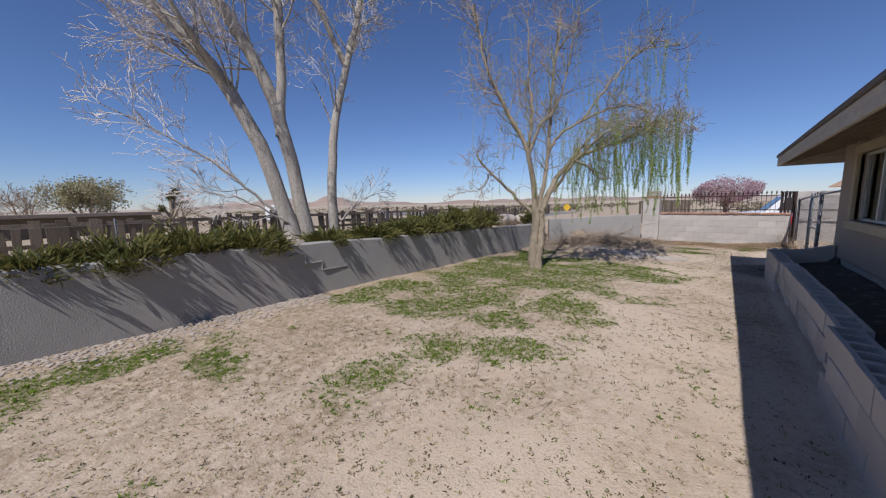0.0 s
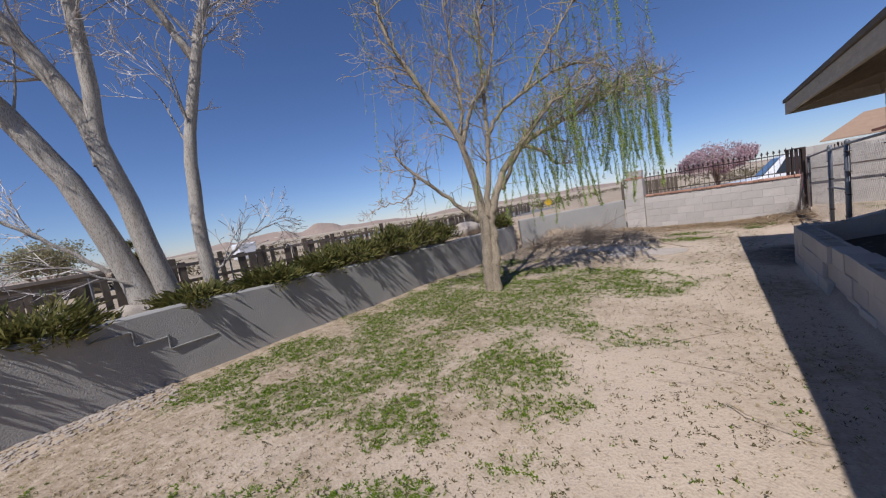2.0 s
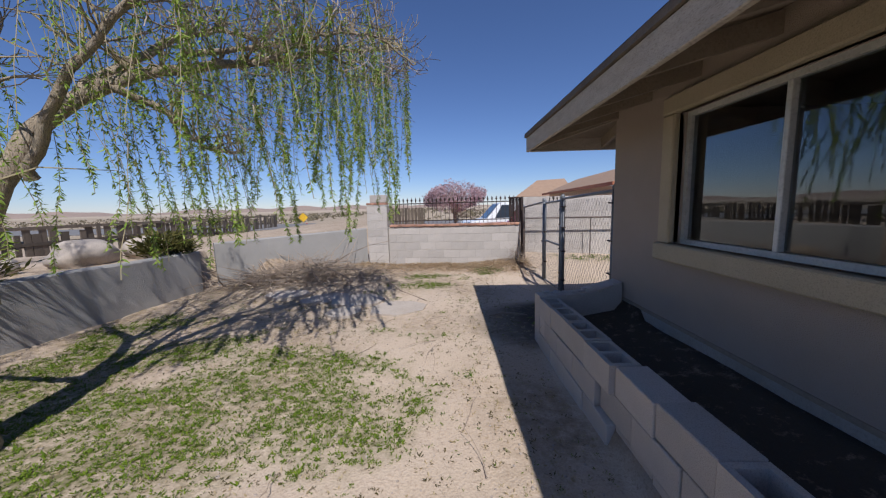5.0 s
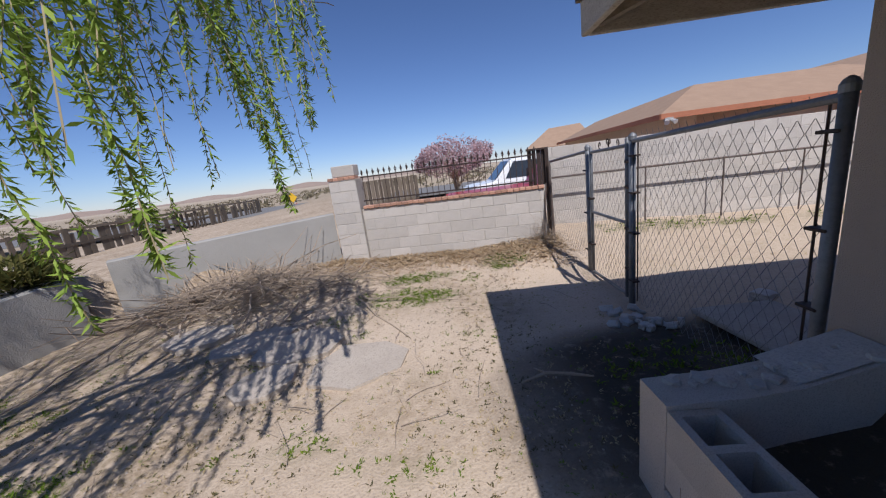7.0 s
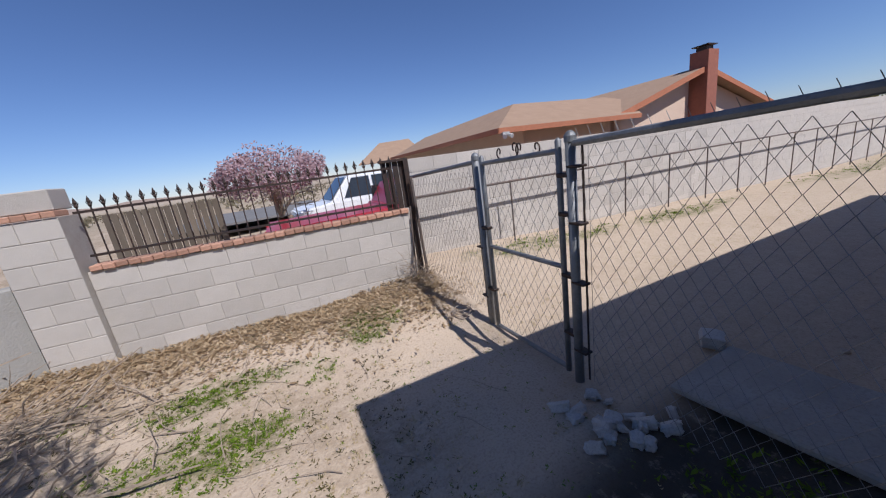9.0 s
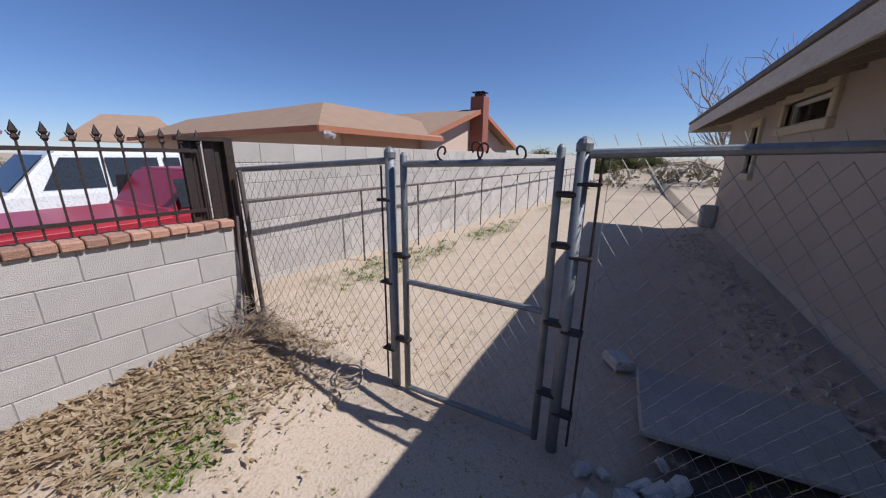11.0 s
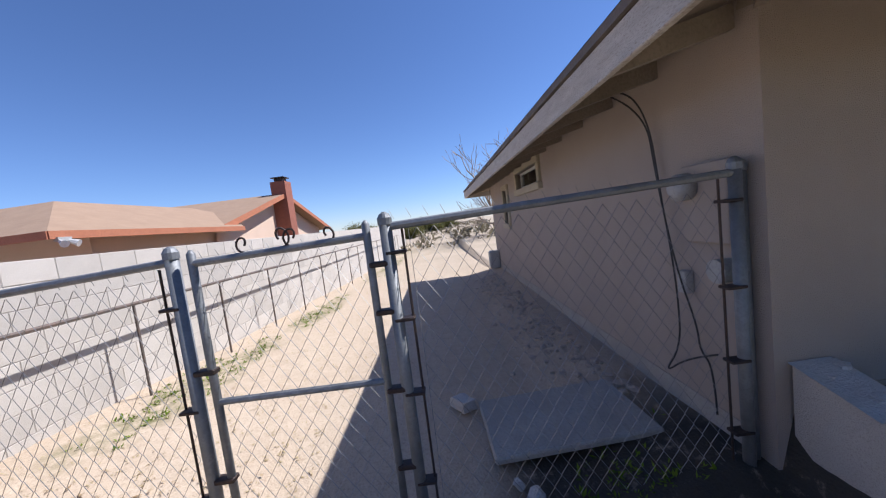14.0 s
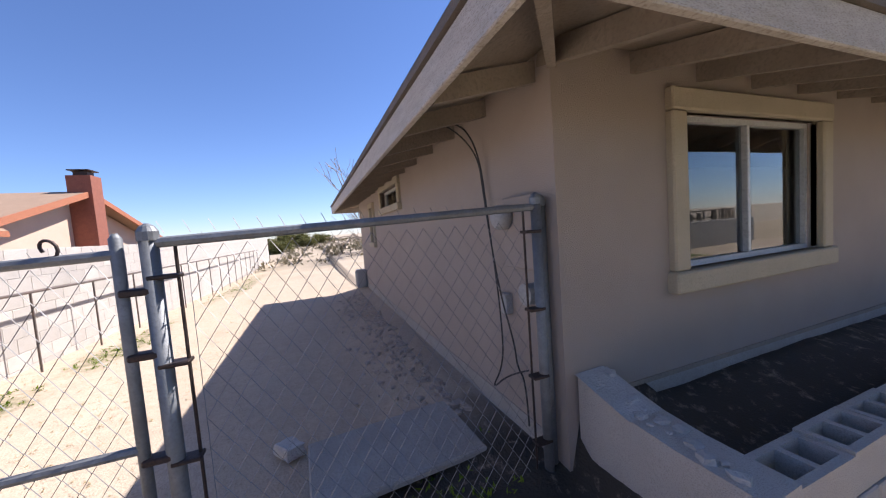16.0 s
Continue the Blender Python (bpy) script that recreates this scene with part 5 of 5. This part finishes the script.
sticks("brush_pile", "heap of dead grey-brown branches by the wall", (6.8, 22.3), (0.95, 0.42, 0.34), 1300, 0.2, 0.8, 12, 0.16, (0.002, 0.007))
sticks("dead_branch_heap", "long pale dead branches over the brush heap", (7.0, 22.1), (0.9, 0.45, 0.3), 110, 0.8, 1.9, 18, 0.1, (0.005, 0.014))
sticks("fallen_sticks", "thin dead sticks strewn over the sand", (8.4, 20.6), (1.5, 1.1, 0.02), 110, 0.1, 0.55, 13, 0.02, (0.0015, 0.004))
sticks("tumbleweed", "pale dry tumbleweed tangle against the block wall", (11.75, 23.1), (0.16, 0.12, 0.4), 160, 0.15, 0.4, 14, 0.6, (0.0015, 0.004))
sticks("fallen_sticks", "thin dead sticks strewn over the sand", (9.6, 15.5), (1.2, 3.2, 0.02), 36, 0.2, 0.6, 15, 0.02, (0.002, 0.004))

fs = Soup().tube([(10.66, 19.6, 0.03), (10.85, 19.66, 0.05), (11.02, 19.64, 0.04), (11.18, 19.6, 0.03)], [0.008, 0.014, 0.013, 0.006], 6)
fs.tube([(10.85, 19.66, 0.05), (10.78, 19.74, 0.05)], [0.008, 0.004], 5)
tagged(part("fallen_branch", fs.mesh("fallen_branch"), M_DEAD), "short broken branch lying on shaded soil", "branch")

# ---- meter, boxes and cables on the side wall ----
mt = thing("electric_meter", "round glass electric meter on a grey box", "meter")
part("box", boxes(((12.16, HY, 1.3), (12.52, HY + 0.05, 1.78)), bevel=0.01), M_STUCCO, mt, "painted meter box")
part("meter_head", Soup().tube([(12.46, HY + 0.05, 1.65), (12.46, HY + 0.12, 1.65), (12.46, HY + 0.15, 1.65)], [0.085, 0.085, 0.05], 18).mesh("meter_head"), M_GREY, mt, "round glass meter", True)
jb2 = thing("junction_box", "small grey junction box with cables", "junction box")
part("box", boxes(((12.52, HY, 0.95), (12.6, HY + 0.06, 1.1)), bevel=0.006), M_GREY, jb2)
ab = thing("hose_bib_box", "round grey service fitting on the wall", "service box")
part("box", Soup().tube([(12.22, HY, 1.15), (12.22, HY + 0.1, 1.15)], [0.07, 0.07], 12).mesh("box"), M_GREY, ab)
cb = thing("hanging_cables", "black cables hanging loose down the wall", "cable")
for k, pts in enumerate((((12.93, HY + 0.5, 2.42), (12.88, HY + 0.2, 2.45), (12.80, HY + 0.05, 2.2), (12.72, HY + 0.05, 1.6), (12.64, HY + 0.06, 1.25), (12.6, HY + 0.06, 0.9), (12.62, HY + 0.05, 0.55), (12.72, HY + 0.12, 0.32), (12.55, HY + 0.06, 0.5), (12.3, HY + 0.05, 0.62)),
                         ((12.9, HY + 0.4, 2.44), (12.84, HY + 0.05, 2.3), (12.75, HY + 0.05, 1.7), (12.58, HY + 0.07, 1.1), (12.45, HY + 0.05, 0.75), (12.47, HY + 0.03, 0.58), (12.35, HY + 0.04, 0.52), (12.33, HY + 0.05, 0.22)))):
    cu = bpy.data.curves.new("cable", "CURVE")
    cu.dimensions = "3D"
    cu.bevel_depth = 0.006
    sp = cu.splines.new("NURBS")
    sp.points.add(len(pts) - 1)
    for q, p in zip(sp.points, pts):
        q.co = (*p, 1)
    sp.use_endpoint_u = True
    sp.order_u = 3
    cu.materials.append(M_BLACK)
    o = new("cable", cu)
    o.parent = cb
gm = thing("gas_meter", "small grey meter low on the far wall end", "meter")
part("body", boxes(((19.9, HY, 0.1), (20.2, HY + 0.3, 0.6)), bevel=0.04), M_GREY, gm)
part("pipe", rod((20.05, HY + 0.1, -0.5), (20.05, HY + 0.1, 0.2), 0.02, 6).mesh("pipe"), M_GREY, gm)

# ---- weeds, dry grass, litter, pebbles ----
rng = random.Random(6)
green, straw, peb, lit, sprout = Soup(), Soup(), Soup(), Soup(), Soup()


def clump(s, x, y, z, n, size, flat):
    for k in range(n):
        a = rng.uniform(0, 6.283)
        d = Vector((math.cos(a), math.sin(a), rng.uniform(0.1, flat))).normalized()
        c = Vector((x + rng.gauss(0, size * 0.4), y + rng.gauss(0, size * 0.4), z + 0.002))
        s.leaf(c, d, d.cross(Vector((0, 0, 1))).normalized(), size * rng.uniform(0.5, 1.2), size * rng.uniform(0.18, 0.4))


for i in range(140000):
    x, y = rng.uniform(4.6, 12.0), rng.uniform(7.8, 23.5)
    if behind_wall(x, y) > -0.12 or (x > 11.05 and y < 18.9):
        continue
    w = weeds(x, y)
    if rng.random() < w * 0.78:
        clump(green, x, y, height(x, y), rng.randint(6, 10), rng.uniform(0.014, 0.036), 1.0)
    elif rng.random() < 0.045:
        clump(green, x, y, height(x, y), 5, rng.uniform(0.010, 0.024), 0.8)
    elif rng.random() < 0.24 * (0.1 + dry(x, y)):
        clump(straw, x, y, height(x, y), 4, rng.uniform(0.012, 0.035), 0.9)
for i in range(13000):
    x, y = rng.uniform(6.0, 11.0), rng.uniform(8.0, 22.5)
    if behind_wall(x, y) > -0.2 or noise.noise(Vector((x * 0.8, y * 0.8, 12))) < rng.uniform(-0.6, 0.5):
        continue
    clump(sprout, x, y, height(x, y), rng.randint(4, 7), rng.uniform(0.010, 0.031), 0.9)
for i in range(9000):
    x, y = 12.2 + abs(rng.gauss(0, 9)), rng.uniform(21.6, 23.9)
    w = weeds(x, y)
    if rng.random() < w * 0.45:
        clump(green, x, y, height(x, y), 7, rng.uniform(0.02, 0.06), 1.4)
    elif rng.random() < 0.25:
        clump(straw, x, y, height(x, y), 3, rng.uniform(0.02, 0.04), 0.5)
for i in range(5000):
    x, y = rng.uniform(5, 11), rng.uniform(8, 23)
    if behind_wall(x, y) > -0.12:
        continue
    peb.rock((x, y, height(x, y) + 0.002), rng.uniform(0.004, 0.014) * (1.6 if rng.random() < 0.03 else 1), rng)
for i in range(1500):
    y = rng.uniform(7.0, 12.6)
    x = wall_x(y) + abs(rng.gauss(0, 0.3)) + 0.02
    peb.rock((x, y, height(x, y) + 0.004), rng.uniform(0.012, 0.045), rng)
for i in range(420):
    x, y = rng.uniform(12.8, 19.5), HY + 0.25 + abs(rng.gauss(0, 0.3))
    peb.rock((x, y, height(x, y) + 0.01), rng.uniform(0.015, 0.06), rng)
for i in range(170):
    x, y = rng.gauss(11.85, 0.35), rng.gauss(19.6, 0.22)
    if y > 18.95 and x < 12.9:
        clump(green, x, y, height(x, y), 6, rng.uniform(0.02, 0.06), 1.4)
for i in range(5200):
    x, y = rng.uniform(7.5, 12.0), FY + 0.22 - abs(rng.gauss(0, 0.45))
    y += (10.0 - x) * 0.1
    clump(lit, x, y, height(x, y) + rng.uniform(0, 0.05), 2, rng.uniform(0.04, 0.09), 0.5)
for i in range(500):
    x, y = rng.gauss(11.7, 0.35), rng.gauss(22.8, 0.3)
    clump(lit, x, y, height(x, y) + 0.01, 2, rng.uniform(0.03, 0.07), 0.4)
for nm, s, m, lab in (("weeds", green, M_WEED, "low green weeds in ragged patches"), ("dry_grass", straw, M_STRAW, "short dry straw-coloured grass"), ("pebbles", peb, M_PEBBLE, "scattered pebbles and gravel"), ("sprouts", sprout, M_SPROUT, "dull sprouts and leaf specks on bare sand"), ("leaf_litter", lit, M_LITTER, "dry brown leaf litter along the wall")):
    tagged(part(nm, s.mesh(nm), m), lab, nm.replace("_", " "), kind="stuff")

# low desert scrub out to the horizon
rng = random.Random(21)
s = Soup()
for i in range(1700):
    a, d = radians(rng.uniform(-100, 14) if i % 4 else rng.uniform(76, 96)), rng.uniform(26, 170)
    x, y = 9 + d * math.sin(a), 17 + d * math.cos(a)
    if x < 12 and (32 < y < 41 or (x > 7 and y < 42) or -1.5 < x < 4):
        continue
    z = height(x, y) if abs(x) < 120 and abs(y) < 140 else -0.6
    w = rng.uniform(0.3, 1.1)
    for k in range(14):
        c = Vector((x + rng.gauss(0, w * 0.4), y + rng.gauss(0, w * 0.4), z + rng.uniform(0, w * 0.45)))
        dd = Vector((rng.gauss(0, 1), rng.gauss(0, 1), rng.uniform(0, 1.5))).normalized()
        s.leaf(c, dd, dd.orthogonal().normalized(), w * 0.5, w * 0.22)
tagged(part("desert_scrub", s.mesh("desert_scrub"), M_SCRUB), "low brown desert scrub bushes", "scrub", kind="stuff")

tg = tagged(part("fence_tag", boxes(((FX - 0.035, 23.54, 1.36), (FX - 0.03, 23.64, 1.44))), M_IRON), "small dark metal tag wired to the fence", "tag")
coil = Soup()
coil.tube([(FX - 0.18 + 0.09 * math.cos(t * 0.5), 22.2 + 0.09 * math.sin(t * 0.5), 0.03 + 0.0035 * t) for t in range(38)], [0.006] * 38, 4)
tagged(part("wire_coil", coil.mesh("wire_coil"), M_DEAD), "coil of old rusty wire on the sand", "wire coil")
